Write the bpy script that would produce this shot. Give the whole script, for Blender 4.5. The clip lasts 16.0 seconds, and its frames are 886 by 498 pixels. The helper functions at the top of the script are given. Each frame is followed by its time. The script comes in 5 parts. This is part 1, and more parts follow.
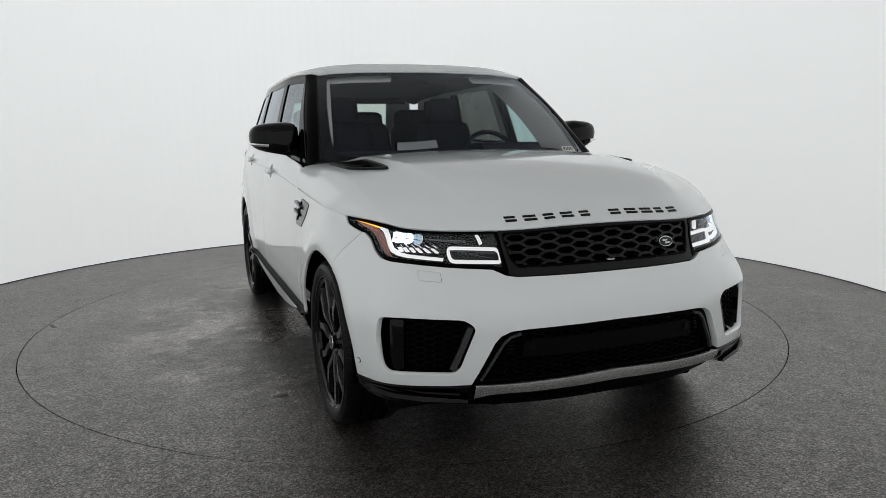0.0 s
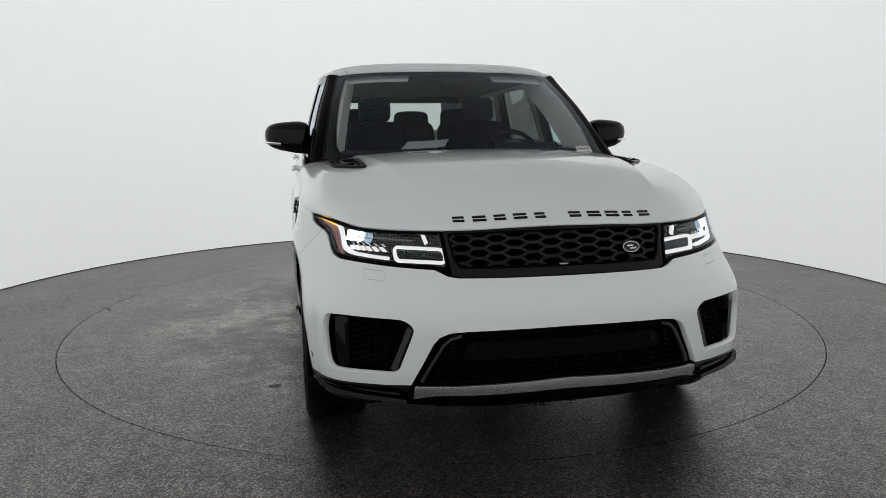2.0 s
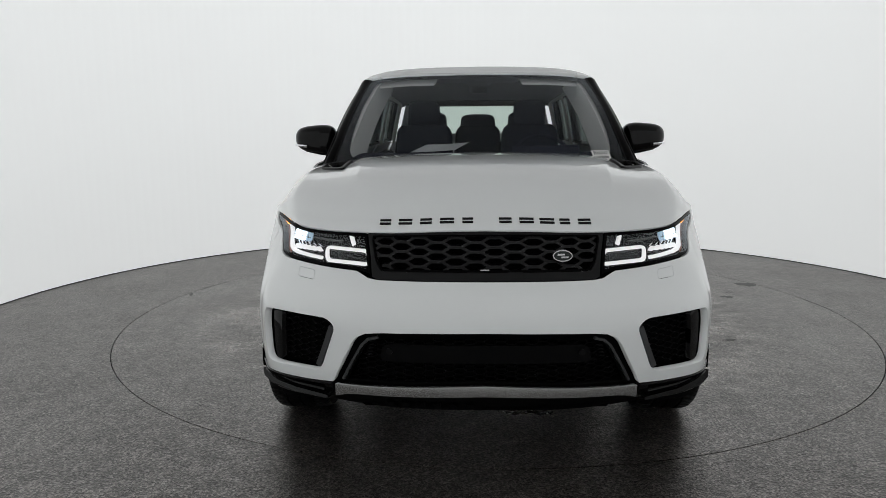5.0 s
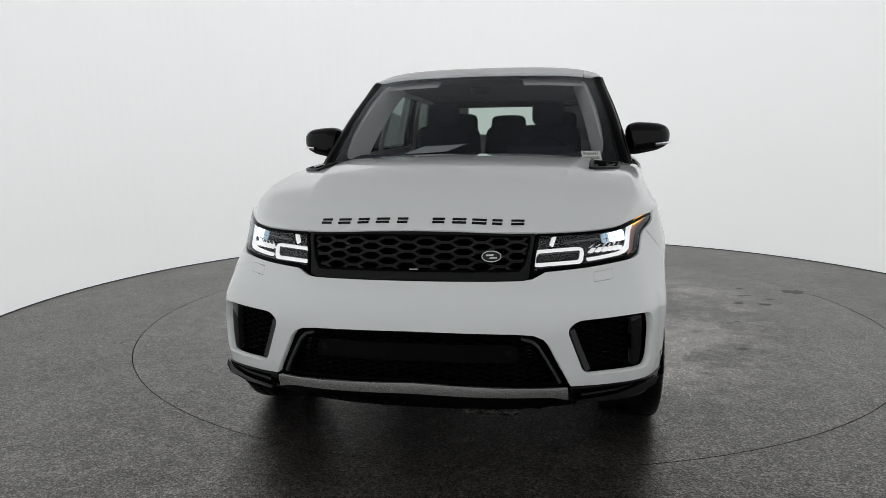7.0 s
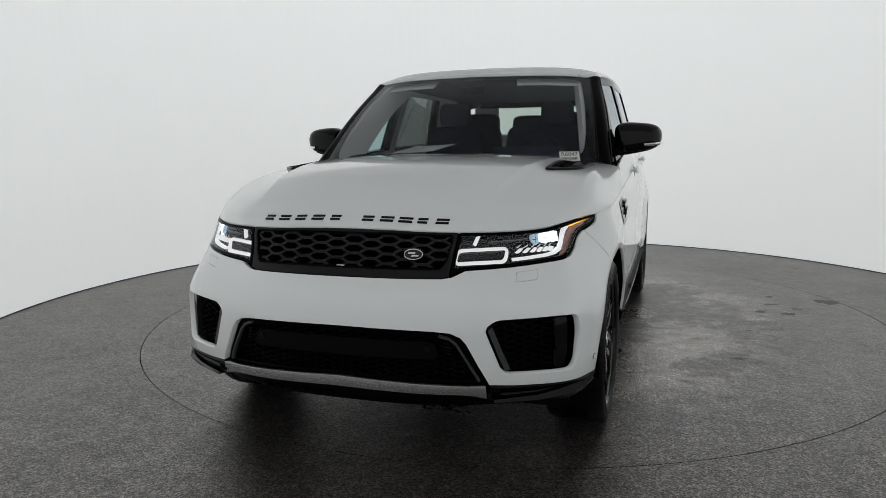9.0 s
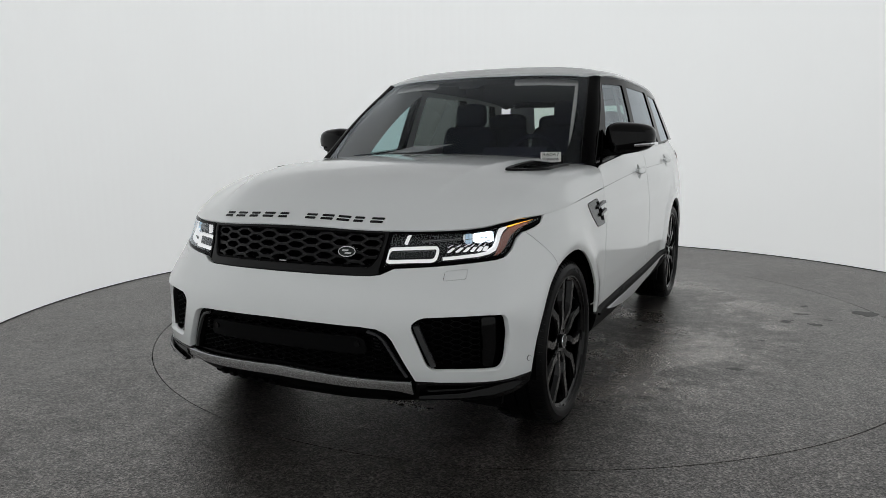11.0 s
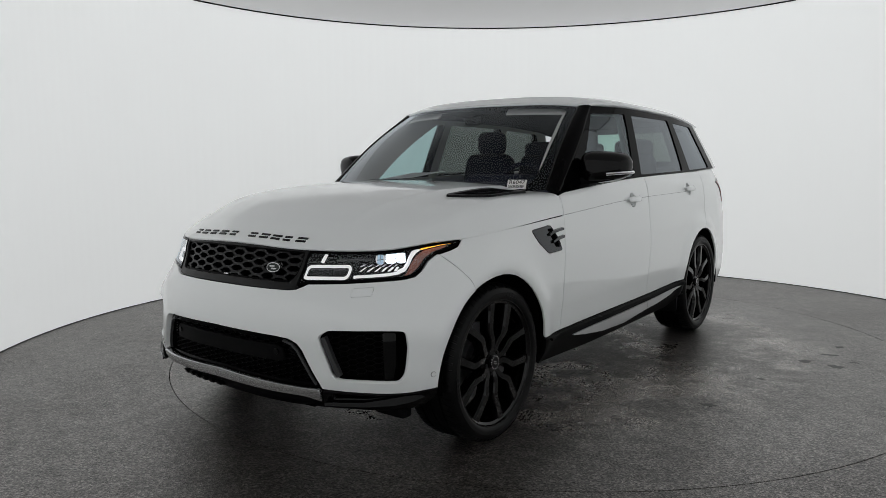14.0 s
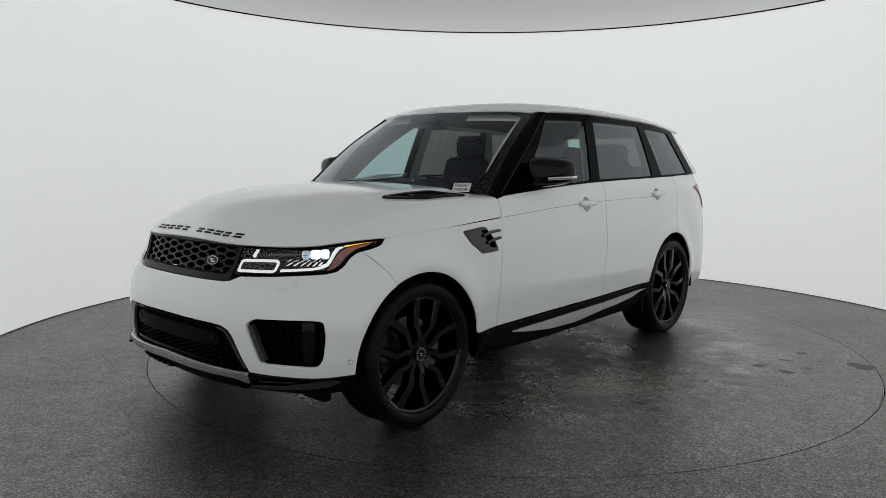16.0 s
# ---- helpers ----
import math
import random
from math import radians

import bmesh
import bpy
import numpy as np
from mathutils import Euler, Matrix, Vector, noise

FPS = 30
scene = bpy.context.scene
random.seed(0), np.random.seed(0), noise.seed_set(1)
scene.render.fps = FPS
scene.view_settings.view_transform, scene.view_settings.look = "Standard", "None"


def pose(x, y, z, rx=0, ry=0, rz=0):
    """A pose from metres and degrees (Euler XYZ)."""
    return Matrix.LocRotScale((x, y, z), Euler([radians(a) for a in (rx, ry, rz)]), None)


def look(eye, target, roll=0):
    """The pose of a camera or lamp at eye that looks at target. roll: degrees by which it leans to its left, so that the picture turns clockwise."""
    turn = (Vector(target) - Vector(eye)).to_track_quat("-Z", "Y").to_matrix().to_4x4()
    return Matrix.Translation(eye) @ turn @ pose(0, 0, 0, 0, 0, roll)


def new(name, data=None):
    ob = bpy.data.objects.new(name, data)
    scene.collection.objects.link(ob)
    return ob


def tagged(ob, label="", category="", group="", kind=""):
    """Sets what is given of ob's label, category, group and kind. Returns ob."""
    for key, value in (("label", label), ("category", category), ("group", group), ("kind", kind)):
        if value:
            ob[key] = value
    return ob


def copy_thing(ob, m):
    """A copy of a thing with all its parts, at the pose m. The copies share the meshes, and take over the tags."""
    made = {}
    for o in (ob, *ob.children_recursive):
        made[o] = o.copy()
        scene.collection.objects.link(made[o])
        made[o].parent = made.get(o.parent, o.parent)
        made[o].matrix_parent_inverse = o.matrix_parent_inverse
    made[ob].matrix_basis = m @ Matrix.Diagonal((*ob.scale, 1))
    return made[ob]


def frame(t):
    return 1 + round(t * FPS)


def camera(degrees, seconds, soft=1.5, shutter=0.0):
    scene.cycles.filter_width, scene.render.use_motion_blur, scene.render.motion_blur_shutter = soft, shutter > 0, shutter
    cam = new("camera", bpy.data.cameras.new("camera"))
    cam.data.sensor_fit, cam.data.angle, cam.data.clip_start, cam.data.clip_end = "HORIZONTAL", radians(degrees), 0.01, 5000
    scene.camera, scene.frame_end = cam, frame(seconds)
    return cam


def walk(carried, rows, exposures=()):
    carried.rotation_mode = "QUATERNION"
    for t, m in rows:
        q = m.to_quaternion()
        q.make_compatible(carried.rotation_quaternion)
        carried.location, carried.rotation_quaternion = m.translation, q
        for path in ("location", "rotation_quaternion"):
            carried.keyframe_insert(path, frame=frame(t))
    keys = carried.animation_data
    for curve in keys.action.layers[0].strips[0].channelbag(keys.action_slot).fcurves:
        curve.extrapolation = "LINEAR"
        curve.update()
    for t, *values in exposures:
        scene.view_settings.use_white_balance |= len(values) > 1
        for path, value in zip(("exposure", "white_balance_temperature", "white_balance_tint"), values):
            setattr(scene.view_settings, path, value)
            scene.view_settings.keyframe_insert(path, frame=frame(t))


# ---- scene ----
from mathutils.geometry import delaunay_2d_cdt

cam = camera(63.2, 16.0, soft=0.6)
PATH = [
    (0, (-1.687, -4.679, 1.362), (-0.958, -2.846, 1.033), -0.6),
    (0.5, (-1.513, -4.736, 1.364), (-0.859, -2.875, 1.031), -0.7),
    (1, (-1.349, -4.785, 1.36), (-0.777, -2.897, 1.029), -0.7),
    (1.5, (-1.187, -4.826, 1.355), (-0.709, -2.912, 1.026), -0.7),
    (2, (-1.028, -4.862, 1.353), (-0.62, -2.932, 1.026), -0.5),
    (2.5, (-0.873, -4.892, 1.355), (-0.535, -2.948, 1.027), -0.2),
    (3, (-0.712, -4.922, 1.35), (-0.452, -2.965, 1.029), -0.2),
    (3.5, (-0.552, -4.942, 1.35), (-0.374, -2.976, 1.03), -0.2),
    (4, (-0.393, -4.959, 1.354), (-0.298, -2.987, 1.033), -0.3),
    (6.5, (0.447, -4.971, 1.352), (0.15, -3.018, 1.041), -0.7),
    (7, (0.621, -4.954, 1.349), (0.254, -3.013, 1.037), -0.9),
    (7.5, (0.788, -4.937, 1.344), (0.346, -3.011, 1.036), -0.9),
    (8, (0.952, -4.91, 1.342), (0.449, -2.999, 1.035), -1.0),
    (8.5, (1.125, -4.878, 1.335), (0.561, -2.984, 1.028), -0.9),
    (9, (1.289, -4.845, 1.34), (0.664, -2.971, 1.032), -0.8),
    (11.3, (2.036, -4.602, 1.335), (1.116, -2.853, 1.03), -0.8),
    (11.5, (2.104, -4.574, 1.333), (1.16, -2.837, 1.029), -0.8),
    (12, (2.268, -4.509, 1.327), (1.263, -2.805, 1.036), -0.8),
    (12.5, (2.435, -4.449, 1.332), (1.37, -2.778, 1.061), -0.8),
    (13, (2.603, -4.388, 1.336), (1.481, -2.751, 1.09), -0.8),
    (13.5, (2.734, -4.312, 1.34), (1.558, -2.712, 1.099), -0.6),
    (14, (2.863, -4.299, 1.34), (1.645, -2.73, 1.106), -0.4),
    (14.5, (3.025, -4.292, 1.347), (1.791, -2.735, 1.11), -0.4),
    (15, (3.178, -4.236, 1.358), (1.896, -2.72, 1.117), -0.4),
    (15.5, (3.341, -4.17, 1.365), (2.035, -2.674, 1.124), -0.1),
    (16, (3.484, -4.093, 1.369), (2.158, -2.615, 1.131), 0.4),
]
walk(cam, [(t, look(eye, target, roll)) for t, eye, target, roll in PATH], [(0, 0.07), (8.4, 0.085), (9.0, -0.035), (16, -0.055)])


# ---- light: glow added to the booth's walls and ceiling ----
world = bpy.data.worlds.new("world")
scene.world = world
world.use_nodes = True
world.node_tree.nodes["Background"].inputs[0].default_value = (0.9, 0.95, 1.0, 1)
world.node_tree.nodes["Background"].inputs[1].default_value = 0.02
WALL_GLOW, CEIL_GLOW = 0.428, 0.115   # glow added to wall and ceiling fabrics; the real source is unseen
CX, CY = 0.05, 0.42          # middle of the booth and of the turntable
WALL_R, FRONT_R, TABLE_R, CEIL_Z = 3.915, 6.5, 2.618, 3.045
TABLE_AT = (0.07, 0.415)


# ---- materials ----
def material(name, color=(0.5, 0.5, 0.5), rough=0.5, metal=0.0, coat=0.0, coat_rough=0.03, spec=0.5, grain=0.0, grain_scale=200.0, bump=0.0, emit=None, power=0.0, spread=0.0, spread_scale=3.0):
    """A Principled material with fine grain, broad unevenness and relief."""
    m = bpy.data.materials.new(name)
    m.use_nodes = True
    t = m.node_tree
    b = t.nodes["Principled BSDF"]
    b.inputs["Base Color"].default_value = (*color, 1)
    b.inputs["Roughness"].default_value = rough
    b.inputs["Metallic"].default_value = metal
    b.inputs["Specular IOR Level"].default_value = spec
    b.inputs["Coat Weight"].default_value = coat
    b.inputs["Coat Roughness"].default_value = coat_rough
    if emit:
        b.inputs["Emission Color"].default_value = (*emit, 1)
        b.inputs["Emission Strength"].default_value = power
    if grain or bump or spread:
        co = t.nodes.new("ShaderNodeTexCoord")
        fine, broad = t.nodes.new("ShaderNodeTexNoise"), t.nodes.new("ShaderNodeTexNoise")
        fine.inputs["Scale"].default_value, fine.inputs["Detail"].default_value = grain_scale, 4
        broad.inputs["Scale"].default_value, broad.inputs["Detail"].default_value = spread_scale, 3
        for n in (fine, broad):
            t.links.new(co.outputs["Object"], n.inputs["Vector"])
        if grain or spread:
            total = t.nodes.new("ShaderNodeMath")
            total.operation = "MULTIPLY_ADD"
            t.links.new(fine.outputs["Fac"], total.inputs[0])
            total.inputs[1].default_value = 2 * grain
            total.inputs[2].default_value = 1 - grain - spread
            more = t.nodes.new("ShaderNodeMath")
            more.operation = "MULTIPLY_ADD"
            t.links.new(broad.outputs["Fac"], more.inputs[0])
            more.inputs[1].default_value = 2 * spread
            t.links.new(total.outputs[0], more.inputs[2])
            mul = t.nodes.new("ShaderNodeVectorMath")
            mul.operation = "SCALE"
            mul.inputs[0].default_value = color
            t.links.new(more.outputs[0], mul.inputs["Scale"])
            t.links.new(mul.outputs[0], b.inputs["Base Color"])
        if bump:
            bm = t.nodes.new("ShaderNodeBump")
            bm.inputs["Strength"].default_value, bm.inputs["Distance"].default_value = bump, 0.002
            t.links.new(fine.outputs["Fac"], bm.inputs["Height"])
            t.links.new(bm.outputs[0], b.inputs["Normal"])
    return m


def glass_material(name, tint, gloss_rough=0.0, base=0.04):
    m = bpy.data.materials.new(name)
    m.use_nodes = True
    t = m.node_tree
    t.nodes.remove(t.nodes["Principled BSDF"])
    out = t.nodes["Material Output"]
    see, shine, mix, fr = (t.nodes.new("ShaderNodeBsdfTransparent"), t.nodes.new("ShaderNodeBsdfGlossy"), t.nodes.new("ShaderNodeMixShader"), t.nodes.new("ShaderNodeLayerWeight"))
    see.inputs[0].default_value = (*tint, 1)
    shine.inputs["Roughness"].default_value = gloss_rough
    shine.inputs["Color"].default_value = (0.88, 0.94, 1.0, 1)
    fr.inputs[0].default_value = 0.5
    power, scale = t.nodes.new("ShaderNodeMath"), t.nodes.new("ShaderNodeMath")
    power.operation, scale.operation = "POWER", "MULTIPLY_ADD"
    power.inputs[1].default_value = 5.0
    scale.inputs[1].default_value, scale.inputs[2].default_value = 1 - base, base
    t.links.new(fr.outputs["Facing"], power.inputs[0])
    t.links.new(power.outputs[0], scale.inputs[0])
    t.links.new(scale.outputs[0], mix.inputs[0])
    t.links.new(see.outputs[0], mix.inputs[1])
    t.links.new(shine.outputs[0], mix.inputs[2])
    t.links.new(mix.outputs[0], out.inputs["Surface"])
    return m


def floor_material(name, base, stains, rough):
    """Worn dark screed: gritty grain, cloudy wear and pale scuffed patches."""
    m = bpy.data.materials.new(name)
    m.use_nodes = True
    t = m.node_tree
    b = t.nodes["Principled BSDF"]
    co = t.nodes.new("ShaderNodeTexCoord")

    def noise_node(scale, detail=5, rough_=0.55):
        n = t.nodes.new("ShaderNodeTexNoise")
        n.inputs["Scale"].default_value, n.inputs["Detail"].default_value, n.inputs["Roughness"].default_value = scale, detail, rough_
        t.links.new(co.outputs["Object"], n.inputs["Vector"])
        return n

    def ramp(src, a, ca, z, cz):
        r = t.nodes.new("ShaderNodeValToRGB")
        r.color_ramp.elements[0].position, r.color_ramp.elements[0].color = a, (ca, ca, ca, 1)
        r.color_ramp.elements[1].position, r.color_ramp.elements[1].color = z, (cz, cz, cz, 1)
        t.links.new(src, r.inputs[0])
        return r

    def times(a, c):
        n = t.nodes.new("ShaderNodeMix")
        n.data_type, n.blend_type = "RGBA", "MULTIPLY"
        n.inputs[0].default_value = 1
        t.links.new(a, n.inputs[6])
        t.links.new(c, n.inputs[7])
        return n.outputs[2]
    def cells(scale):
        n = t.nodes.new("ShaderNodeTexVoronoi")
        n.inputs["Scale"].default_value = scale
        t.links.new(co.outputs["Object"], n.inputs["Vector"])
        return n

    grit, coarse, fleck, mottle = cells(130), noise_node(60, 6, 0.75), noise_node(210, 4, 0.8), noise_node(9, 6, 0.7)
    cloud, patch, edge, rust = noise_node(1.3, 7, 0.6), noise_node(1.15, 12, 0.72), noise_node(3.2, 8, 0.7), noise_node(0.9, 4)
    crack = t.nodes.new("ShaderNodeTexVoronoi")
    crack.feature = "DISTANCE_TO_EDGE"
    crack.inputs["Scale"].default_value = 1.7
    bend = t.nodes.new("ShaderNodeVectorMath")
    bend.operation = "MULTIPLY_ADD"
    t.links.new(edge.outputs["Color"], bend.inputs[0])
    bend.inputs[1].default_value = (0.25, 0.25, 0.0)
    t.links.new(co.outputs["Object"], bend.inputs[2])
    t.links.new(bend.outputs[0], crack.inputs["Vector"])
    g = ramp(grit.outputs["Color"], 0.58, 0.55, 0.80, 3.3)
    g2 = ramp(coarse.outputs["Fac"], 0.36, 0.5, 0.66, 1.5)
    g3 = ramp(fleck.outputs["Fac"], 0.42, 0.7, 0.68, 1.9)
    g4 = ramp(mottle.outputs["Fac"], 0.36, 0.68, 0.66, 1.32)
    c = ramp(cloud.outputs["Fac"], 0.32, 0.72, 0.70, 1.28)
    p = ramp(patch.outputs["Fac"], 0.47, 0.9, 0.59, 0.9 + 2 * stains)
    k = ramp(edge.outputs["Fac"], 0.37, 0.78, 0.47, 1.05)
    line = ramp(crack.outputs["Distance"], 0.0012, 0.45, 0.004, 1.0)
    only = ramp(patch.outputs["Fac"], 0.50, 1.0, 0.52, 0.0)
    keep = t.nodes.new("ShaderNodeMix")
    keep.data_type, keep.blend_type = "RGBA", "LIGHTEN"
    keep.inputs[0].default_value = 1
    t.links.new(line.outputs[0], keep.inputs[6])
    t.links.new(only.outputs[0], keep.inputs[7])
    tone = t.nodes.new("ShaderNodeMix")
    tone.data_type = "RGBA"
    tone.inputs[6].default_value = (*base, 1)
    tone.inputs[7].default_value = (base[0] * 0.99, base[1] * 0.97, base[2] * 0.94, 1)
    t.links.new(ramp(rust.outputs["Fac"], 0.48, 0.0, 0.66, 1.0).outputs[0], tone.inputs[0])
    col = tone.outputs[2]
    far = t.nodes.new("ShaderNodeVectorMath")
    far.operation = "DISTANCE"
    t.links.new(co.outputs["Object"], far.inputs[0])
    far.inputs[1].default_value = (TABLE_AT[0], TABLE_AT[1], 0)
    reach = t.nodes.new("ShaderNodeMapRange")
    reach.inputs["From Min"].default_value, reach.inputs["From Max"].default_value = 2.2, 1.75
    t.links.new(far.outputs["Value"], reach.inputs["Value"])
    worn = t.nodes.new("ShaderNodeMix")
    worn.data_type = "RGBA"
    worn.inputs[6].default_value = (1, 1, 1, 1)
    t.links.new(reach.outputs["Result"], worn.inputs[0])
    t.links.new(p.outputs[0], worn.inputs[7])
    col = times(col, worn.outputs[2])
    for n in (g, g2, g3, g4, c, k):
        col = times(col, n.outputs[0])
    col = times(col, keep.outputs[2])
    t.links.new(col, b.inputs["Base Color"])
    b.inputs["IOR"].default_value = 2.0
    gloss = t.nodes.new("ShaderNodeMix")
    gloss.data_type, gloss.blend_type = "RGBA", "MULTIPLY"
    gloss.inputs[0].default_value = 1
    speck = times(ramp(grit.outputs["Color"], 0.28, 0.25, 0.90, 1.15).outputs[0], times(ramp(coarse.outputs["Fac"], 0.36, 0.6, 0.64, 1.4).outputs[0], times(ramp(mottle.outputs["Fac"], 0.38, 0.72, 0.64, 1.25).outputs[0], ramp(fleck.outputs["Fac"], 0.42, 0.55, 0.66, 1.9).outputs[0])))
    t.links.new(speck, gloss.inputs[6])
    polish = t.nodes.new("ShaderNodeMix")
    polish.data_type = "RGBA"
    polish.inputs[6].default_value = (0.98, 0.98, 0.98, 1)
    t.links.new(reach.outputs["Result"], polish.inputs[0])
    t.links.new(ramp(patch.outputs["Fac"], 0.45, 0.88, 0.59, 1.95).outputs[0], polish.inputs[7])
    t.links.new(polish.outputs[2], gloss.inputs[7])
    t.links.new(gloss.outputs[2], b.inputs["Specular IOR Level"])
    rr = ramp(cloud.outputs["Fac"], 0.35, rough + 0.03, 0.65, rough - 0.04)
    smoothed = t.nodes.new("ShaderNodeMix")
    smoothed.data_type = "RGBA"
    t.links.new(reach.outputs["Result"], smoothed.inputs[0])
    t.links.new(rr.outputs[0], smoothed.inputs[6])
    t.links.new(ramp(patch.outputs["Fac"], 0.485, rough + 0.03, 0.555, rough - 0.10).outputs[0], smoothed.inputs[7])
    t.links.new(smoothed.outputs[2], b.inputs["Roughness"])
    b.inputs["Specular Tint"].default_value = (1.0, 0.95, 0.91, 1)
    bm = t.nodes.new("ShaderNodeBump")
    bm.inputs["Strength"].default_value, bm.inputs["Distance"].default_value = 0.4, 0.004
    t.links.new(grit.outputs["Distance"], bm.inputs["Height"])
    t.links.new(bm.outputs[0], b.inputs["Normal"])
    return m


# Both fabrics emit added light for the booth; neither is a lamp.
M_WALL = material("glowing_wall_fabric", (0.80, 0.81, 0.81), 0.8, emit=(0.982, 1.0, 1.0), power=WALL_GLOW, grain=0.01, grain_scale=60, spread=0.012, spread_scale=0.7)
M_CEIL = material("glowing_ceiling_fabric", (0.72, 0.72, 0.73), 0.8, emit=(1.0, 1.0, 1.0), power=CEIL_GLOW, grain=0.02, grain_scale=150)
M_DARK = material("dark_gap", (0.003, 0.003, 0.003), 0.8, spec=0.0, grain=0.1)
M_FLOOR = floor_material("gritty_screed", (0.027, 0.0246, 0.0224), 0.3, 0.35)
M_TABLE = floor_material("worn_turntable_screed", (0.032, 0.029, 0.0264), 1.0, 0.32)
M_STAIN = material("dried_spill", (0.035, 0.033, 0.031), 0.5, grain=0.3, grain_scale=80, bump=0.3)
M_WHITE = material("white_car_paint", (0.825, 0.845, 0.845), 0.34, coat=1.0, coat_rough=0.008, grain=0.015, grain_scale=900)
M_BLACK = material("gloss_black", (0.0015, 0.0015, 0.0017), 0.05, spec=0.09, grain=0.05, grain_scale=400)
M_PIANO = material("piano_black", (0.002, 0.002, 0.0022), 0.06, spec=0.32, grain=0.05, grain_scale=400)
for _m, _ior in ((M_BLACK, 1.25), (M_PIANO, 1.36)):
    _m.node_tree.nodes["Principled BSDF"].inputs["IOR"].default_value = _ior
M_SATIN = material("satin_black_plastic", (0.004, 0.004, 0.0045), 0.34, spec=0.12, grain=0.15, grain_scale=500, bump=0.05)
M_RUBBER = material("tyre_rubber", (0.0028, 0.0028, 0.003), 0.42, spec=0.13, grain=0.2, grain_scale=300, bump=0.1)
M_RIM = material("gloss_black_alloy", (0.0012, 0.0012, 0.0014), 0.07, spec=0.28, grain=0.05)
M_MATT = material("matt_black_plastic", (0.003, 0.003, 0.0033), 0.5, spec=0.05, grain=0.1, grain_scale=500)
M_GRILLE = material("satin_grille_plastic", (0.005, 0.005, 0.0055), 0.32, spec=0.2, grain=0.1, grain_scale=500)
M_GREY = material("dark_grey_satin_trim", (0.045, 0.046, 0.048), 0.32, spec=0.3, grain=0.06, grain_scale=500)
M_VENT = material("dark_satin_metal", (0.06, 0.062, 0.065), 0.18, metal=0.95, grain=0.05, grain_scale=400)
M_PALE = material("pale_silver_trim", (0.62, 0.63, 0.64), 0.3, metal=0.7, grain=0.03, grain_scale=600)
M_STEEL = material("brake_steel", (0.13, 0.13, 0.135), 0.35, metal=1.0, grain=0.1, grain_scale=120)
M_SILVER = material("satin_silver_trim", (0.48, 0.484, 0.488), 0.24, metal=0.9, grain=0.04, grain_scale=600)
M_CHROME = material("chrome", (0.8, 0.8, 0.82), 0.08, metal=1.0, spread=0.05)
M_DRL = material("daytime_light", (0.5, 0.5, 0.51), 0.22, emit=(1.0, 1.0, 1.0), power=0.62)
M_LED = material("led_beam", (0.9, 0.95, 1.0), 0.3, emit=(0.72, 0.88, 1.0), power=4.5)
for node_tree in (M_LED.node_tree,):
    facets, shape = node_tree.nodes.new("ShaderNodeTexVoronoi"), node_tree.nodes.new("ShaderNodeMapRange")
    facets.inputs["Scale"].default_value = 95
    place = node_tree.nodes.new("ShaderNodeTexCoord")
    node_tree.links.new(place.outputs["Object"], facets.inputs["Vector"])
    node_tree.links.new(facets.outputs["Color"], shape.inputs["Value"])
    shape.inputs["To Min"].default_value, shape.inputs["To Max"].default_value = 0.15, 5.0
    node_tree.links.new(shape.outputs["Result"], node_tree.nodes["Principled BSDF"].inputs["Emission Strength"])
M_LENS = material("projector_glass", (0.30, 0.42, 0.55), 0.08, coat=1.0, emit=(0.55, 0.8, 1.0), power=0.35, grain=0.5, grain_scale=160)
M_AMBER = material("amber_indicator", (0.75, 0.24, 0.04), 0.25, emit=(1.0, 0.42, 0.03), power=1.8)
M_ORANGE = material("red_brown_reflector", (0.28, 0.10, 0.07), 0.25, coat=0.5, grain=0.1)
M_RED = material("red_lens", (0.55, 0.16, 0.16), 0.12, coat=0.6, grain=0.05)
M_CLEAR = glass_material("clear_lens", (0.97, 0.97, 0.97), 0.02)
M_SHIELD = glass_material("windscreen_glass", (0.84, 0.86, 0.885), 0.0, 0.024)
M_TINT = glass_material("side_glass", (0.42, 0.60, 0.58), 0.0, 0.055)
M_PRIV = glass_material("privacy_glass", (0.105, 0.122, 0.110), 0.0, 0.10)
M_BACK = glass_material("back_glass", (0.62, 0.72, 0.64))
M_CABIN = material("dark_blue_black_leather", (0.008, 0.0088, 0.019), 0.6, spec=0.12, grain=0.06, grain_scale=250, spread=0.1, spread_scale=4)
M_ROOFING = material("dark_headlining", (0.03, 0.03, 0.033), 0.8, spec=0.1, grain=0.06, grain_scale=300)
M_LINER = material("pale_grey_headlining", (0.62, 0.60, 0.56), 0.8, grain=0.06, grain_scale=300)
M_PAPER = material("white_paper", (0.8, 0.8, 0.78), 0.7, grain=0.02)
M_INK = material("black_ink", (0.02, 0.02, 0.02), 0.6, grain=0.02)
M_BADGE = material("badge_enamel", (0.010, 0.016, 0.014), 0.25, spec=0.3, grain=0.05)

# ---- building helpers ----


def link(name, verts, faces, mat, parent=None, label="", normals=None, smooth_faces=True):
    me = bpy.data.meshes.new(name)
    me.from_pydata([tuple(v) for v in verts], [], faces)
    me.materials.append(mat)
    if smooth_faces:
        me.polygons.foreach_set("use_smooth", [True] * len(me.polygons))
    if normals is not None:
        me.normals_split_custom_set_from_vertices([tuple(n) for n in normals])
    ob = new(name, me)
    ob.parent = parent
    return tagged(ob, label=label)


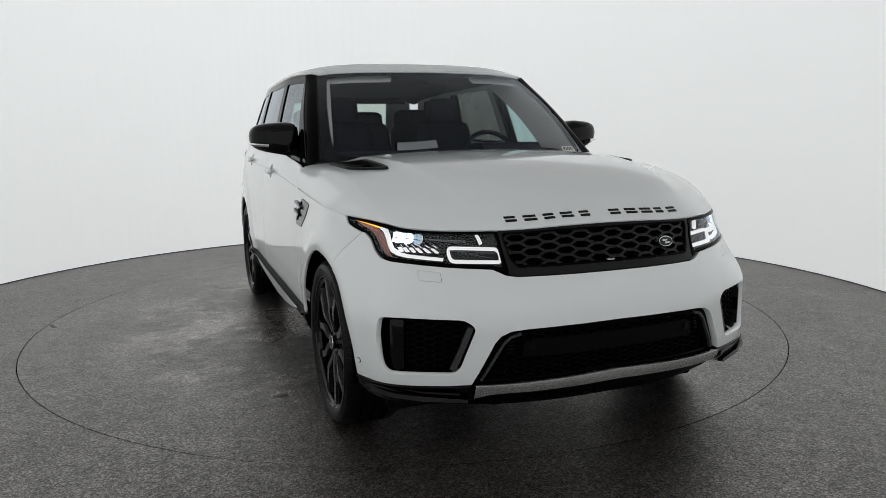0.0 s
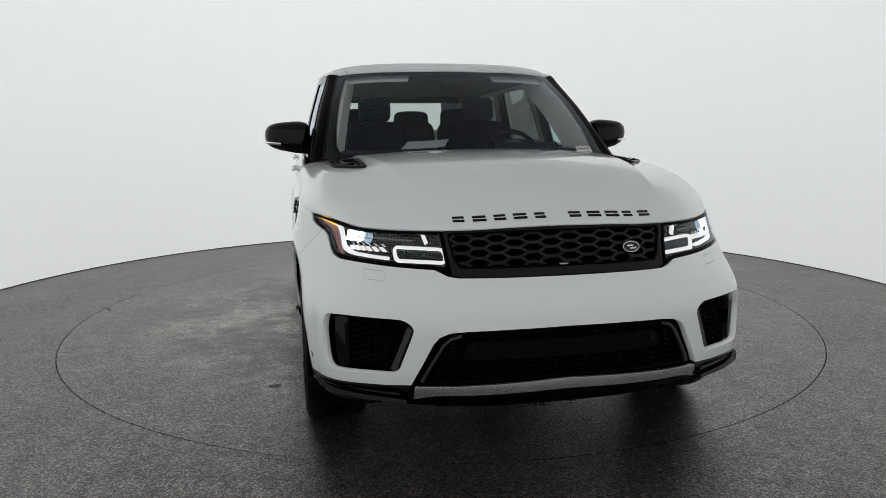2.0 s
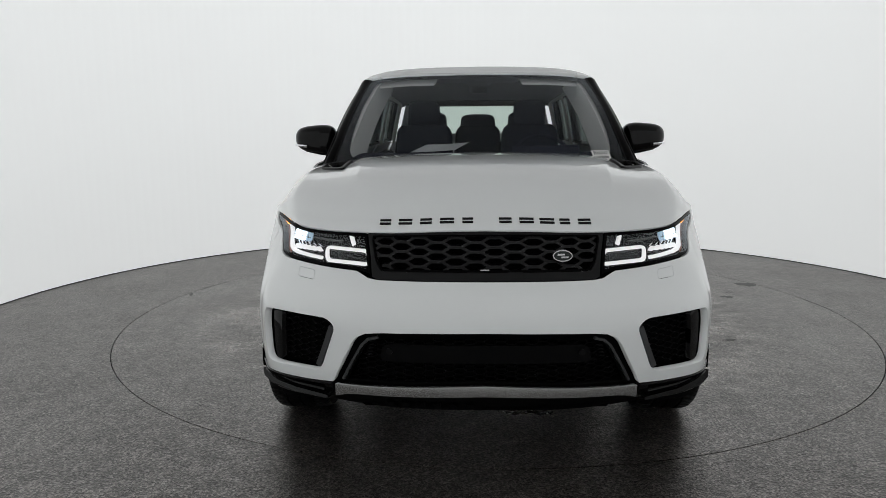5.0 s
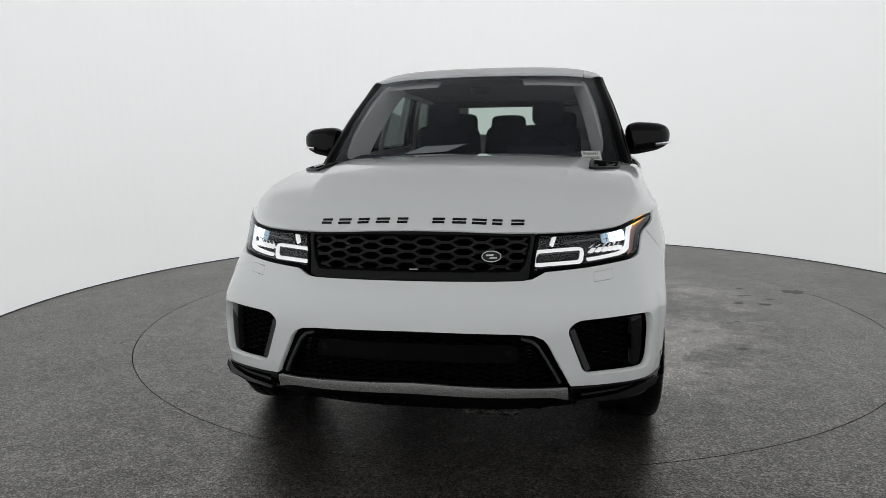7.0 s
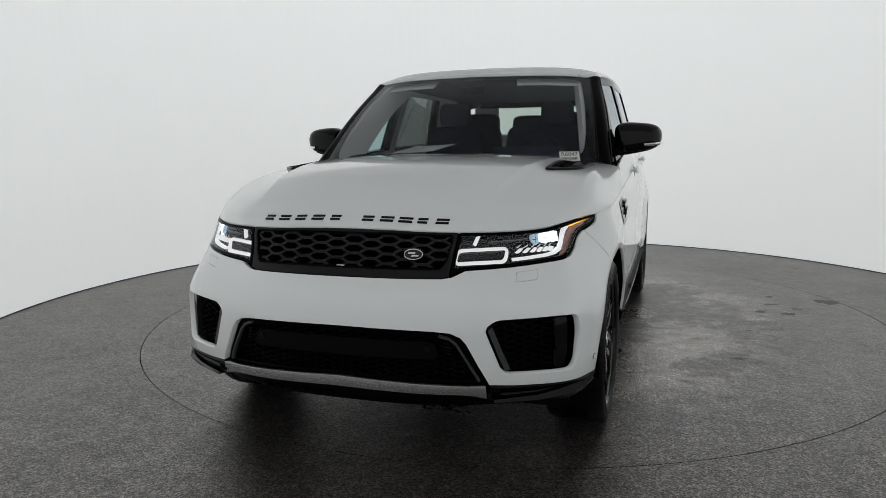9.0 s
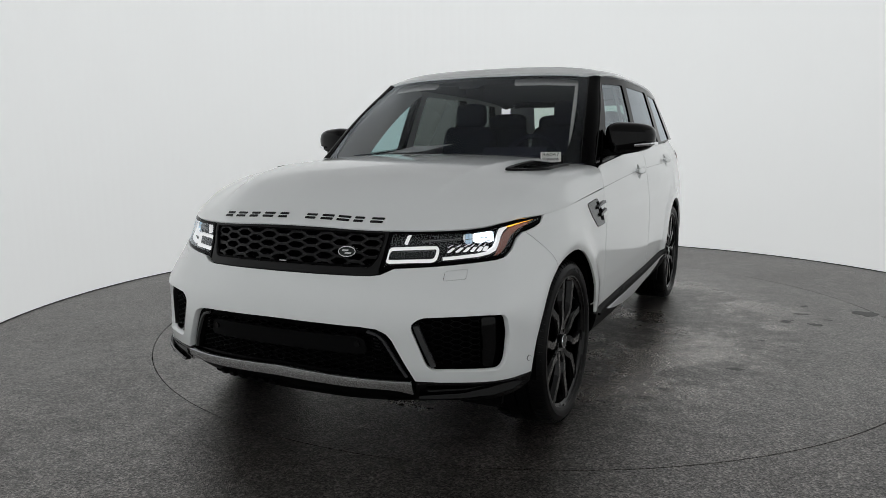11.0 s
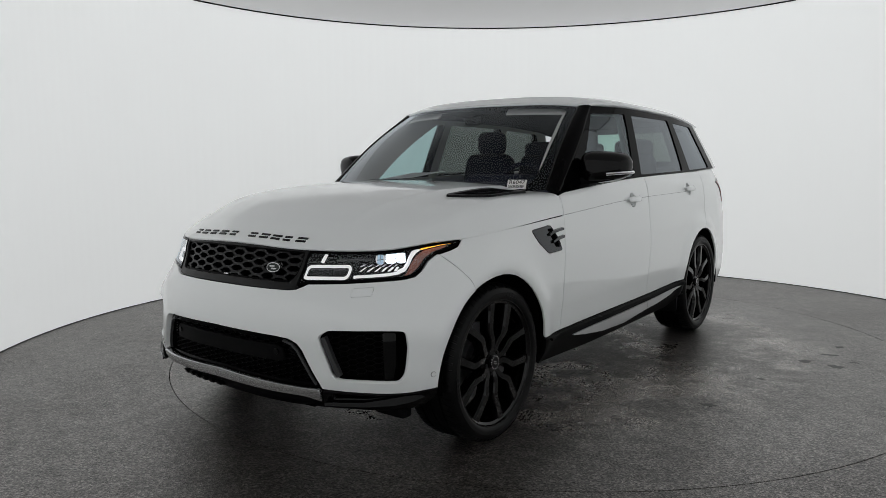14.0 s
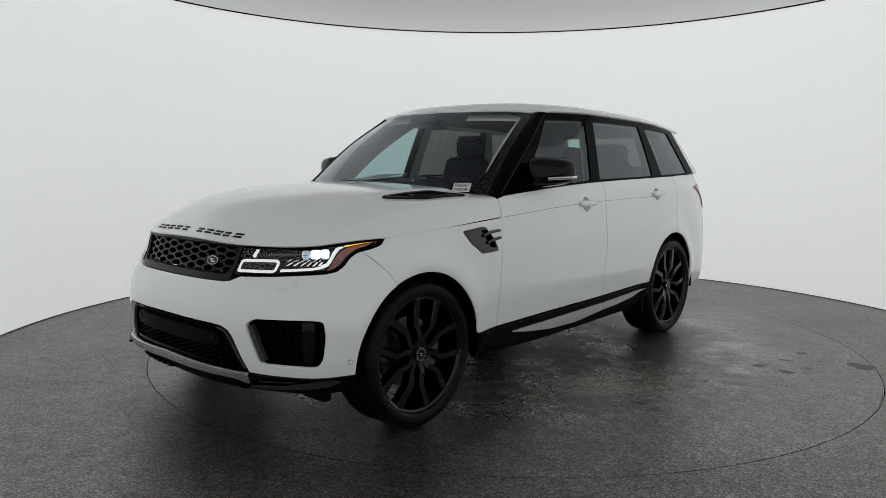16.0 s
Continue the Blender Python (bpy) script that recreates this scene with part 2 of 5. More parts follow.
def part(name, bm, mat, parent=None, label="", angle=35):
    """Links a bmesh as one mesh object under a thing or part."""
    bmesh.ops.recalc_face_normals(bm, faces=bm.faces)
    for f in bm.faces:
        f.smooth = True
    for e in bm.edges:
        e.smooth = len(e.link_faces) == 2 and e.calc_face_angle(0) < radians(angle)
    me = bpy.data.meshes.new(name)
    bm.to_mesh(me)
    bm.free()
    me.materials.append(mat)
    ob = new(name, me)
    ob.parent = parent
    return tagged(ob, label=label)


def thing(name, label, category, group="", kind="", at=(0, 0, 0)):
    ob = new(name)
    ob.location = at
    return tagged(ob, label=label, category=category, group=group, kind=kind)


def resample(poly, step, closed=True):
    out = []
    n = len(poly)
    for i in range(n if closed else n - 1):
        a, b = poly[i], poly[(i + 1) % n]
        k = max(1, int(round(math.hypot(b[0] - a[0], b[1] - a[1]) / step)))
        out += [(a[0] + (b[0] - a[0]) * j / k, a[1] + (b[1] - a[1]) * j / k) for j in range(k)]
    if not closed:
        out.append(poly[-1])
    return out


def rounded(poly, r, seg=4):
    """A polygon with its corners rounded."""
    out, n = [], len(poly)
    for i in range(n):
        p, a, b = Vector(poly[i]), Vector(poly[i - 1]), Vector(poly[(i + 1) % n])
        da, db = a - p, b - p
        k = min(r, da.length * 0.45, db.length * 0.45)
        p0, p1 = p + da.normalized() * k, p + db.normalized() * k
        for j in range(seg + 1):
            t = j / seg
            q = p0 * (1 - t) ** 2 + p * 2 * t * (1 - t) + p1 * t * t
            out.append((q.x, q.y))
    return out


def area2(poly):
    return sum(a[0] * b[1] - b[0] * a[1] for a, b in zip(poly, poly[1:] + poly[:1]))


def inset(poly, d):
    """The polygon drawn in by d."""
    if abs(d) < 1e-9:
        return list(poly)
    sg = 1 if area2(poly) > 0 else -1
    out, n = [], len(poly)
    for i in range(n):
        a, p, b = Vector(poly[i - 1]), Vector(poly[i]), Vector(poly[(i + 1) % n])
        e0, e1 = (p - a).normalized(), (b - p).normalized()
        n0, n1 = Vector((-e0.y, e0.x)) * sg, Vector((-e1.y, e1.x)) * sg
        m = n0 + n1
        m = m / max(m.length_squared / 2, 0.35) if m.length > 1e-6 else n0
        out.append((p.x + m.x * d, p.y + m.y * d))
    return out


def inside(p, poly):
    hit, n = False, len(poly)
    for i in range(n):
        a, b = poly[i], poly[i - 1]
        if (a[1] > p[1]) != (b[1] > p[1]) and p[0] < (b[0] - a[0]) * (p[1] - a[1]) / (b[1] - a[1]) + a[0]:
            hit = not hit
    return hit


def normal_of(surf, a, b, e=0.003):
    p = surf(a, b)
    n = (surf(a + e, b) - surf(a - e, b)).cross(surf(a, b + e) - surf(a, b - e))
    if n.length < 1e-12:
        return Vector((0, 0, 1))
    n.normalize()
    c = Vector((0, min(max(p.y, -1.3), 1.7), 0.75))
    return -n if n.dot(p - c) < 0 else n


def panel(name, surf, outline, mat, parent=None, holes=(), step=0.05, thick=0.012, label="", gap=0.0, lift=0.0, edge_step=None):
    """A curved sheet on surf(a, b), cut to the outline and holes, with turned-in edges."""
    edge_step = edge_step or step
    outer = inset(resample(list(outline), edge_step), gap)
    rings = [outer] + [inset(resample(list(h), edge_step), -gap) for h in holes]
    pts, edges = [], []
    for ring in rings:
        k = len(pts)
        pts += ring
        edges += [(k + i, k + (i + 1) % len(ring)) for i in range(len(ring))]
    rim = len(pts)
    border = np.array(pts)
    xs, ys = border[:, 0], border[:, 1]
    row, y = 0, ys.min() + step * 0.5
    while y < ys.max():
        x = xs.min() + step * (0.5 if row % 2 else 0.25)
        while x < xs.max():
            q = (x, y)
            if inside(q, outer) and not any(inside(q, h) for h in rings[1:]) and np.min((xs - x) ** 2 + (ys - y) ** 2) > (0.42 * edge_step) ** 2:
                pts.append(q)
            x += step
        y += step * 0.87
        row += 1
    res = delaunay_2d_cdt([Vector(p) for p in pts], edges, [], 0, 1e-6)
    co = [(v.x, v.y) for v in res[0]]
    tris = []
    for f in res[2]:
        c = (sum(co[i][0] for i in f) / len(f), sum(co[i][1] for i in f) / len(f))
        if inside(c, outer) and not any(inside(c, h) for h in rings[1:]):
            tris.append(tuple(f))
    nrm = [normal_of(surf, *c) for c in co]
    pos = [surf(*c) + n * lift for c, n in zip(co, nrm)]
    verts, normals, faces = list(pos), list(nrm), []
    for f in tris:
        a, b, c = (pos[i] for i in f)
        faces.append(f if (b - a).cross(c - a).dot(nrm[f[0]]) > 0 else f[::-1])
    if thick:
        count = {}
        for f in faces:
            for i in range(3):
                count.setdefault((f[i], f[(i + 1) % 3]), 0)
        for (i, j) in [e for e in count if (e[1], e[0]) not in count]:
            k = len(verts)
            side = (pos[j] - pos[i]).cross(nrm[i])
            side = side.normalized() if side.length > 1e-9 else nrm[i]
            verts += [pos[i], pos[j], pos[j] - nrm[j] * thick, pos[i] - nrm[i] * thick]
            normals += [(nrm[i] + side).normalized(), (nrm[j] + side).normalized(), side, side]
            faces.append((k + 1, k, k + 3, k + 2))
    return link(name, verts, faces, mat, parent, label, normals)


def slab(bm, poly, axis_map, depth0, depth1):
    """A prism: a polygon in a plane, mapped by axis_map(a, b, depth)."""
    lo = [bm.verts.new(axis_map(a, b, depth0)) for a, b in poly]
    hi = [bm.verts.new(axis_map(a, b, depth1)) for a, b in poly]
    n = len(poly)
    bm.faces.new(lo[::-1])
    bm.faces.new(hi)
    for i in range(n):
        bm.faces.new((lo[i], lo[(i + 1) % n], hi[(i + 1) % n], hi[i]))
    return bm


def box(bm, size, m=None, bevel=0.0, seg=2):
    r = bmesh.ops.create_cube(bm, size=1.0)
    bmesh.ops.scale(bm, vec=size, verts=r["verts"])
    if bevel:
        es = list({e for v in r["verts"] for e in v.link_edges})
        made = bmesh.ops.bevel(bm, geom=es, offset=bevel, segments=seg, affect="EDGES", profile=0.5)
        vs = list({v for f in made["faces"] for v in f.verts} | {v for v in r["verts"] if v.is_valid})
    else:
        vs = r["verts"]
    if m is not None:
        bmesh.ops.transform(bm, matrix=m, verts=vs)
    return vs


def revolve(profile, seg, axis="x", close=False):
    """A turned body: profile of (along the axis, radius)."""
    bm = bmesh.new()
    rings = []
    for i in range(seg):
        a = 2 * math.pi * i / seg
        ring = []
        for d, r in profile:
            p = (d, r * math.cos(a), r * math.sin(a)) if axis == "x" else (r * math.cos(a), r * math.sin(a), d)
            ring.append(bm.verts.new(p))
        rings.append(ring)
    n = len(profile)
    for i in range(seg):
        u, w = rings[i], rings[(i + 1) % seg]
        for j in range(n if close else n - 1):
            bm.faces.new((u[j], u[(j + 1) % n], w[(j + 1) % n], w[j]))
    return bm


def tube(bm, pts, r, seg=8, flat=1.0):
    """A round bar along points."""
    rings = []
    for i, p in enumerate(pts):
        p = Vector(p)
        d = (Vector(pts[min(i + 1, len(pts) - 1)]) - Vector(pts[max(i - 1, 0)])).normalized()
        u = d.cross(Vector((0, 0, 1)))
        u = u.normalized() if u.length > 1e-4 else Vector((1, 0, 0))
        w = u.cross(d).normalized()
        rings.append([bm.verts.new(p + (u * math.cos(2 * math.pi * k / seg) + w * flat * math.sin(2 * math.pi * k / seg)) * r) for k in range(seg)])
    for a, b in zip(rings, rings[1:]):
        for k in range(seg):
            bm.faces.new((a[k], a[(k + 1) % seg], b[(k + 1) % seg], b[k]))
    bm.faces.new(rings[0][::-1])
    bm.faces.new(rings[-1])
    return bm


# ---- the booth ----


def ring_wall(name, r0, r1, z0, z1, a0, a1, mat, label, seg=160):
    verts, faces = [], []
    for i in range(seg + 1):
        a = radians(a0 + (a1 - a0) * i / seg)
        for r, z in ((r0, z0), (r0, z1), (r1, z1), (r1, z0)):
            verts.append((CX + r * math.cos(a), CY + r * math.sin(a), z))
    for i in range(seg):
        k = 4 * i
        for j in range(4):
            faces.append((k + j, k + 4 + j, k + 4 + (j + 1) % 4, k + (j + 1) % 4))
    faces += [(0, 1, 2, 3), (4 * seg + 3, 4 * seg + 2, 4 * seg + 1, 4 * seg)]
    ob = link(name, verts, faces, mat, smooth_faces=False)
    return tagged(ob, label, "wall", kind="structure")


def disc(name, r_in, r_out, z, depth, mat, label, category, seg=192, at=(CX, CY)):
    bm = revolve([(z - depth, r_in), (z, r_in), (z, r_out), (z - depth, r_out)] if r_in else [(z - depth, 0.0005), (z, 0.0005), (z, r_out), (z - depth, r_out)], seg, "z", True)
    bmesh.ops.translate(bm, verts=bm.verts, vec=(at[0], at[1], 0))
    return tagged(part(name, bm, mat), label, category, kind="structure")


ring_wall("wall_drum", WALL_R, WALL_R + 0.1, 0, CEIL_Z - 0.012, -21, 230, M_WALL, "curved seamless white booth wall with added glow")
# Unseen front wall, given the same added glow to light the car's nose.
ring_wall("wall_front", FRONT_R, FRONT_R + 0.1, 0, CEIL_Z, 0, 360, M_WALL, "unseen white fabric wall closing the booth in front, with added glow")
disc("turntable", 0, TABLE_R, 0.0, 0.06, M_TABLE, "round turntable of worn grey screed set flush in floor", "turntable", at=TABLE_AT)
disc("turntable_gap", TABLE_R, TABLE_R + 0.0055, -0.012, 0.05, M_DARK, "thin dark circular joint round the turntable", "joint", at=TABLE_AT)
disc("floor", TABLE_R + 0.0055, FRONT_R + 0.3, 0.0, 0.06, M_FLOOR, "dark grey gritty screed floor", "floor", at=TABLE_AT)
disc("ceiling", 0, WALL_R + 0.25, CEIL_Z + 0.08, 0.08, M_CEIL, "matt white stretched fabric ceiling with added glow", "ceiling")
# Unseen outer ceiling, glowing to lighten the upward faces of the nose.
disc("ceiling_outer", WALL_R + 0.25, FRONT_R + 0.2, CEIL_Z + 0.08, 0.08, M_CEIL, "unseen matt white fabric ceiling outside the booth, with added glow", "ceiling")
ring_wall("trim", WALL_R - 0.012, WALL_R + 0.02, CEIL_Z - 0.012, CEIL_Z, -21, 230, M_DARK, "thin dark joint between wall and ceiling")
ring_wall("baseboard", WALL_R - 0.004, WALL_R, 0.0, 0.007, -21, 230, M_GREY, "thin dark joint at the foot of the booth wall")


def curve(xs, ys):
    """Smooth curve through knots: cubic Hermite with limited slopes."""
    xs, ys = np.array(xs, float), np.array(ys, float)
    h = np.diff(xs)
    d = np.diff(ys) / h
    m = np.zeros(len(xs))
    for i in range(1, len(xs) - 1):
        if d[i - 1] * d[i] > 0:
            w1, w2 = 2 * h[i] + h[i - 1], h[i] + 2 * h[i - 1]
            m[i] = (w1 + w2) / (w1 / d[i - 1] + w2 / d[i])
    m[0], m[-1] = d[0] if len(xs) == 2 else (3 * d[0] - m[1]) / 2, d[-1] if len(xs) == 2 else (3 * d[-1] - m[-2]) / 2

    def at(x):
        x = min(max(x, xs[0]), xs[-1])
        i = min(int(np.searchsorted(xs, x, "right")) - 1, len(h) - 1)
        t = (x - xs[i]) / h[i]
        return float((1 + 2 * t) * (1 - t) ** 2 * ys[i] + t * (1 - t) ** 2 * h[i] * m[i] + t * t * (3 - 2 * t) * ys[i + 1] + t * t * (t - 1) * h[i] * m[i + 1])
    return at


def smooth(a, b, x):
    t = min(max((x - a) / (b - a), 0.0), 1.0)
    return t * t * (3 - 2 * t)


# ---- the car's outer skin: a plan outline, drawn in with height ----
PLAN = [(0, -2.335), (0.13, -2.333), (0.25, -2.325), (0.36, -2.308), (0.455, -2.283), (0.57, -2.238), (0.66, -2.19), (0.75, -2.13), (0.82, -2.072), (0.873, -2.01), (0.91, -1.94),
        (0.938, -1.85), (0.955, -1.74), (0.965, -1.62), (0.972, -1.46), (0.975, -1.2), (0.976, -0.8), (0.978, 0), (0.976, 0.8), (0.972, 1.2), (0.967, 1.5), (0.958, 1.75), (0.945, 2.0), (0.925, 2.2),
        (0.88, 2.36), (0.77, 2.465), (0.6, 2.515), (0.4, 2.545), (0.2, 2.557), (0, 2.56)]
_len = [0.0]
for _a, _b in zip(PLAN, PLAN[1:]):
    _len.append(_len[-1] + math.hypot(_b[0] - _a[0], _b[1] - _a[1]))
plan_x, plan_y = curve(_len, [p[0] for p in PLAN]), curve(_len, [p[1] for p in PLAN])
s_of_y = curve([p[1] for p in PLAN], _len)
S_END = _len[-1]
draw_front = curve([0.18, 0.24, 0.30, 0.38, 0.45, 0.58, 0.65, 0.72, 0.80, 0.87, 0.94, 1.0, 1.05], [0.16, 0.09, 0.035, 0.008, 0, 0, 0.006, 0.026, 0.064, 0.097, 0.118, 0.17, 0.24])
draw_side = curve([0.2, 0.28, 0.35, 0.42, 0.52, 0.60, 0.86, 0.98, 1.1, 1.17, 1.22, 1.27, 1.3], [0.09, 0.055, 0.030, 0.019, 0.0075, 0.0005, 0.002, 0.015, 0.034, 0.053, 0.076, 0.11, 0.14])
draw_rear = curve([0.2, 0.3, 0.45, 0.8, 1.1, 1.28], [0.12, 0.05, 0.0, 0.01, 0.06, 0.12])
S_A, S_B, S_C, S_D = s_of_y(-2.10), s_of_y(-1.5), s_of_y(1.9), s_of_y(2.5)
WHEEL_Y, WHEEL_Z = 1.4615, 0.39


def fitted(p):
    """The drawn body brought to the car's true proportions."""
    y = p.y
    up = 0.016 * smooth(0.55, 0.95, p.z) * (1 - 0.8 * smooth(0.0, 1.5, y))
    dy = -0.016 * smooth(-0.6, -2.1, y) - 0.016 * smooth(0.9, 1.6, y) - 0.036 * smooth(1.5, 2.2, y)
    return Vector((p.x * (1.033 - 0.012 * smooth(1.45, 1.7, p.z) * smooth(0.6, 0.0, y)), y + dy, p.z + up))


def skin(s, z, out=0.0):
    return fitted(raw_skin(s, z, out))


def raw_skin(s, z, out=0.0):
    """A point of the body's skin: s metres round the plan from the nose (negative: the car's right), at height z."""
    sign, a = (-1 if s < 0 else 1), abs(s)
    x, y = plan_x(a), plan_y(a)
    e = 0.004
    tx, ty = plan_x(a + e) - plan_x(a - e), plan_y(a + e) - plan_y(a - e)
    if a < e:
        tx, ty = 1.0, 0.0
    n = math.hypot(tx, ty) or 1.0
    nx, ny = ty / n, -tx / n
    f, r = 1 - smooth(S_A, S_B, a), smooth(S_C, S_D, a)
    d = f * draw_front(z) + r * draw_rear(z) + (1 - f - r) * draw_side(z)
    flare = sum(0.02 * math.exp(-((math.hypot(y - w, z - WHEEL_Z) - 0.45) / 0.075) ** 2) for w in (-WHEEL_Y, WHEEL_Y)) * smooth(0.9, 0.95, x)
    corner = 0.028 * math.exp(-((a - 0.93) / 0.2) ** 2) * (1 - smooth(0.64, 0.80, z)) - 0.022 * math.exp(-((a - 1.15) / 0.2) ** 2) * smooth(0.74, 0.93, z)
    d -= flare + corner + out
    return Vector((sign * (x - nx * d) if a > 1e-9 else 0.0, y - ny * d, z))


# ---- the car ----
car = thing("car", "white off-road car with black pillars and lit headlights on turntable", "car")


def s_y(y):
    return s_of_y(y)


def mir(poly, side):
    return [(side * a, b) for a, b in poly]


def arc(cy, cz, r, a0, a1, n=18, ry=None):
    """Points of a wheel arch as (s, z), angles from the rear horizontal over the top."""
    ry = ry or r
    return [(s_y(cy + ry * math.cos(radians(a0 + (a1 - a0) * i / n))), cz + r * math.sin(radians(a0 + (a1 - a0) * i / n))) for i in range(n + 1)]


def oval(cs, cz, a, b, n=36):
    return [(cs + a * math.cos(2 * math.pi * i / n), cz + b * math.sin(2 * math.pi * i / n)) for i in range(n)]


ARCH_R = 0.425
ARCH_F = arc(-WHEEL_Y, WHEEL_Z - 0.01, ARCH_R, 0, 180)
LEAD = curve([0, 0.16, 0.32, 0.5, 0.7, 0.87, 1.054, 1.135, 1.213, 1.32], [0.966, 0.964, 0.958, 0.954, 0.952, 0.955, 0.967, 0.974, 0.982, 0.989])
SHUT = curve([1.32, 1.543, 1.846, 2.184, 3.065, 4.519], [0.989, 1.006, 1.024, 1.044, 1.09, 1.123])
HL_LOW = [(0.52, 0.812), (0.7, 0.818), (0.84, 0.825), (0.98, 0.831), (1.045, 0.84), (1.091, 0.863), (1.136, 0.902), (1.187, 0.927), (1.258, 0.944), (1.293, 0.957)]
BELT = curve([-0.9, -0.62, 0.0, 0.4, 1.3, 2.2, 2.5], [1.155, 1.178, 1.215, 1.233, 1.262, 1.282, 1.285])

a_top = math.degrees(math.asin((0.762 - WHEEL_Z + 0.01) / ARCH_R))
ARCH_PT = (s_y(-WHEEL_Y - ARCH_R * math.cos(radians(a_top))), 0.762)

# bumper: one moulding across the nose
half = [(0.0, 0.784), (0.42, 0.785), (0.463, 0.79), (0.52, 0.812)] + HL_LOW[1:8] + [(1.222, 0.902), (1.265, 0.866), (1.31, 0.815), ARCH_PT]
half += arc(-WHEEL_Y, WHEEL_Z - 0.01, ARCH_R, 180 - a_top, 181, 10)[1:]
half += [(1.0, 0.372), (0.832, 0.374), (0.7, 0.376), (0.602, 0.382)]
half += [(0.558, 0.462), (0.513, 0.550), (0.491, 0.576), (0.452, 0.594), (0.385, 0.601), (0.25, 0.605), (0.0, 0.608)]
FOG = rounded([(0.588, 0.606), (0.628, 0.632), (0.865, 0.638), (0.952, 0.634), (0.962, 0.56), (0.95, 0.46), (0.93, 0.424), (0.675, 0.427), (0.65, 0.446)], 0.02)
FOG = inset(FOG, -0.006)
WASHER = rounded([(0.731, 0.802), (0.829, 0.807), (0.815, 0.771), (0.719, 0.767)], 0.009)
bumper_outline = half + [(-a, b) for a, b in half[::-1]][1:-1]
bumper = panel("bumper", skin, bumper_outline, M_WHITE, car, holes=[FOG, mir(FOG, -1), WASHER, mir(WASHER, -1)], step=0.035, thick=0.03, label="white front bumper with three dark air openings")
for sd in (1, -1):
    panel("washer_cover", skin, mir(WASHER, sd), M_WHITE, bumper, gap=0.0018, thick=0.006, step=0.03)

# hood: clamshell from the lamp line back to the windscreen
HOOD_H = curve([0, 0.02, 0.05, 0.12, 0.25, 0.4, 0.6, 0.8, 1], [0, 0.085, 0.18, 0.38, 0.62, 0.8, 0.93, 0.985, 1])
REAR_X = curve([0, 0.25, 0.5, 0.7, 0.82, 0.88, 0.94, 1], [0, 0.28, 0.55, 0.75, 0.855, 0.91, 0.938, 0.948])
REAR_Y = curve([0, 0.25, 0.5, 0.7, 0.82, 0.9, 1], [-1.02, -1.0, -0.95, -0.87, -0.81, -0.808, -0.808])
REAR_Z = curve([0, 0.25, 0.5, 0.7, 0.82, 0.88, 0.94, 1], [1.212, 1.207, 1.192, 1.173, 1.165, 1.153, 1.11, 1.044])


def hood_at(u, v):
    sg, a = (-1 if u < 0 else 1), min(abs(u), 1.0)
    c = a if a > 0.12 else a * a / 0.24 + 0.06
    f = raw_skin(1.32 * a, LEAD(1.32 * c))
    r = Vector((REAR_X(a), REAR_Y(c), REAR_Z(c)))
    w = smooth(0.8, 1.0, a)
    h = HOOD_H(v) * (1 - w) + v * w
    p = Vector((f.x + (r.x - f.x) * v, f.y + (r.y - f.y) * v, f.z + (r.z - f.z) * h))
    f1 = raw_skin(1.32, LEAD(1.32))
    y1 = f1.y + (-0.808 - f1.y) * v
    e = raw_skin(s_y(y1), SHUT(s_y(y1)))
    line = Vector((f1.x + (0.948 - f1.x) * v, y1, f1.z + (1.044 - f1.z) * v))
    p += (e - line) * smooth(0.6, 1.0, a)
    ridge = 0.42 + 0.165 * v
    off = math.sqrt(max(0.0, a - ridge) ** 2 + 0.006 ** 2) - 0.006
    p.z += 0.020 * math.exp(-off / 0.05) * smooth(0.05, 0.3, v)
    return fitted(Vector((sg * p.x, p.y, p.z)))


hood_out = [(-1, 0), (1, 0), (1, 1), (-1, 1)]
VENT_H = rounded([(0.585, 0.52), (0.755, 0.615), (0.775, 0.89), (0.605, 0.855)], 0.035)
hood = panel("hood", hood_at, hood_out, M_WHITE, car, holes=[VENT_H, mir(VENT_H, -1)], step=0.016, edge_step=0.02, thick=0.015, gap=0.0022, label="white clamshell hood with raised middle")

# fenders, doors and rear quarters on both sides
DOOR_F = [(s_y(-0.81), 1.155), (s_y(-0.80), 1.085), (s_y(-0.825), 0.776), (s_y(-0.848), 0.554), (s_y(-0.845), 0.43)]
SEAM_B = [(s_y(0.43), 1.234), (s_y(0.39), 1.05), (s_y(0.375), 0.92), (s_y(0.385), 0.78), (s_y(0.345), 0.58), (s_y(0.345), 0.45)]
SEAM_C = [(s_y(1.66), 1.268), (s_y(1.61), 1.121), (s_y(1.56), 0.95), (s_y(1.497), 0.819)]
HANDLES = ((0.135, 1.088), (1.23, 1.135))   # along the car, height
fender_o = [(1.187, 0.927), (1.258, 0.944), (1.293, 0.957), (1.32, 0.989)] + [(s, SHUT(s)) for s in (1.45, 1.6, 1.75, 1.9, 2.05, 2.184)]
fender_o += [(s_y(-0.80), 1.043)] + DOOR_F[2:] + [(s_y(-1.03), 0.425)]
fender_o += arc(-WHEEL_Y, WHEEL_Z - 0.01, ARCH_R, 8, 180 - a_top, 16) + [(1.31, 0.815), (1.265, 0.866), (1.222, 0.902)]
VENT_S = rounded([(1.842, 0.985), (2.03, 1.0), (2.10, 0.93), (2.136, 0.862), (1.995, 0.858), (1.90, 0.92)], 0.015)
front_door_o = DOOR_F + [(s_y(-0.4), 0.44)] + SEAM_B[::-1] + [(s_y(y), BELT(y)) for y in (0.2, 0.0, -0.3, -0.6, -0.75)]
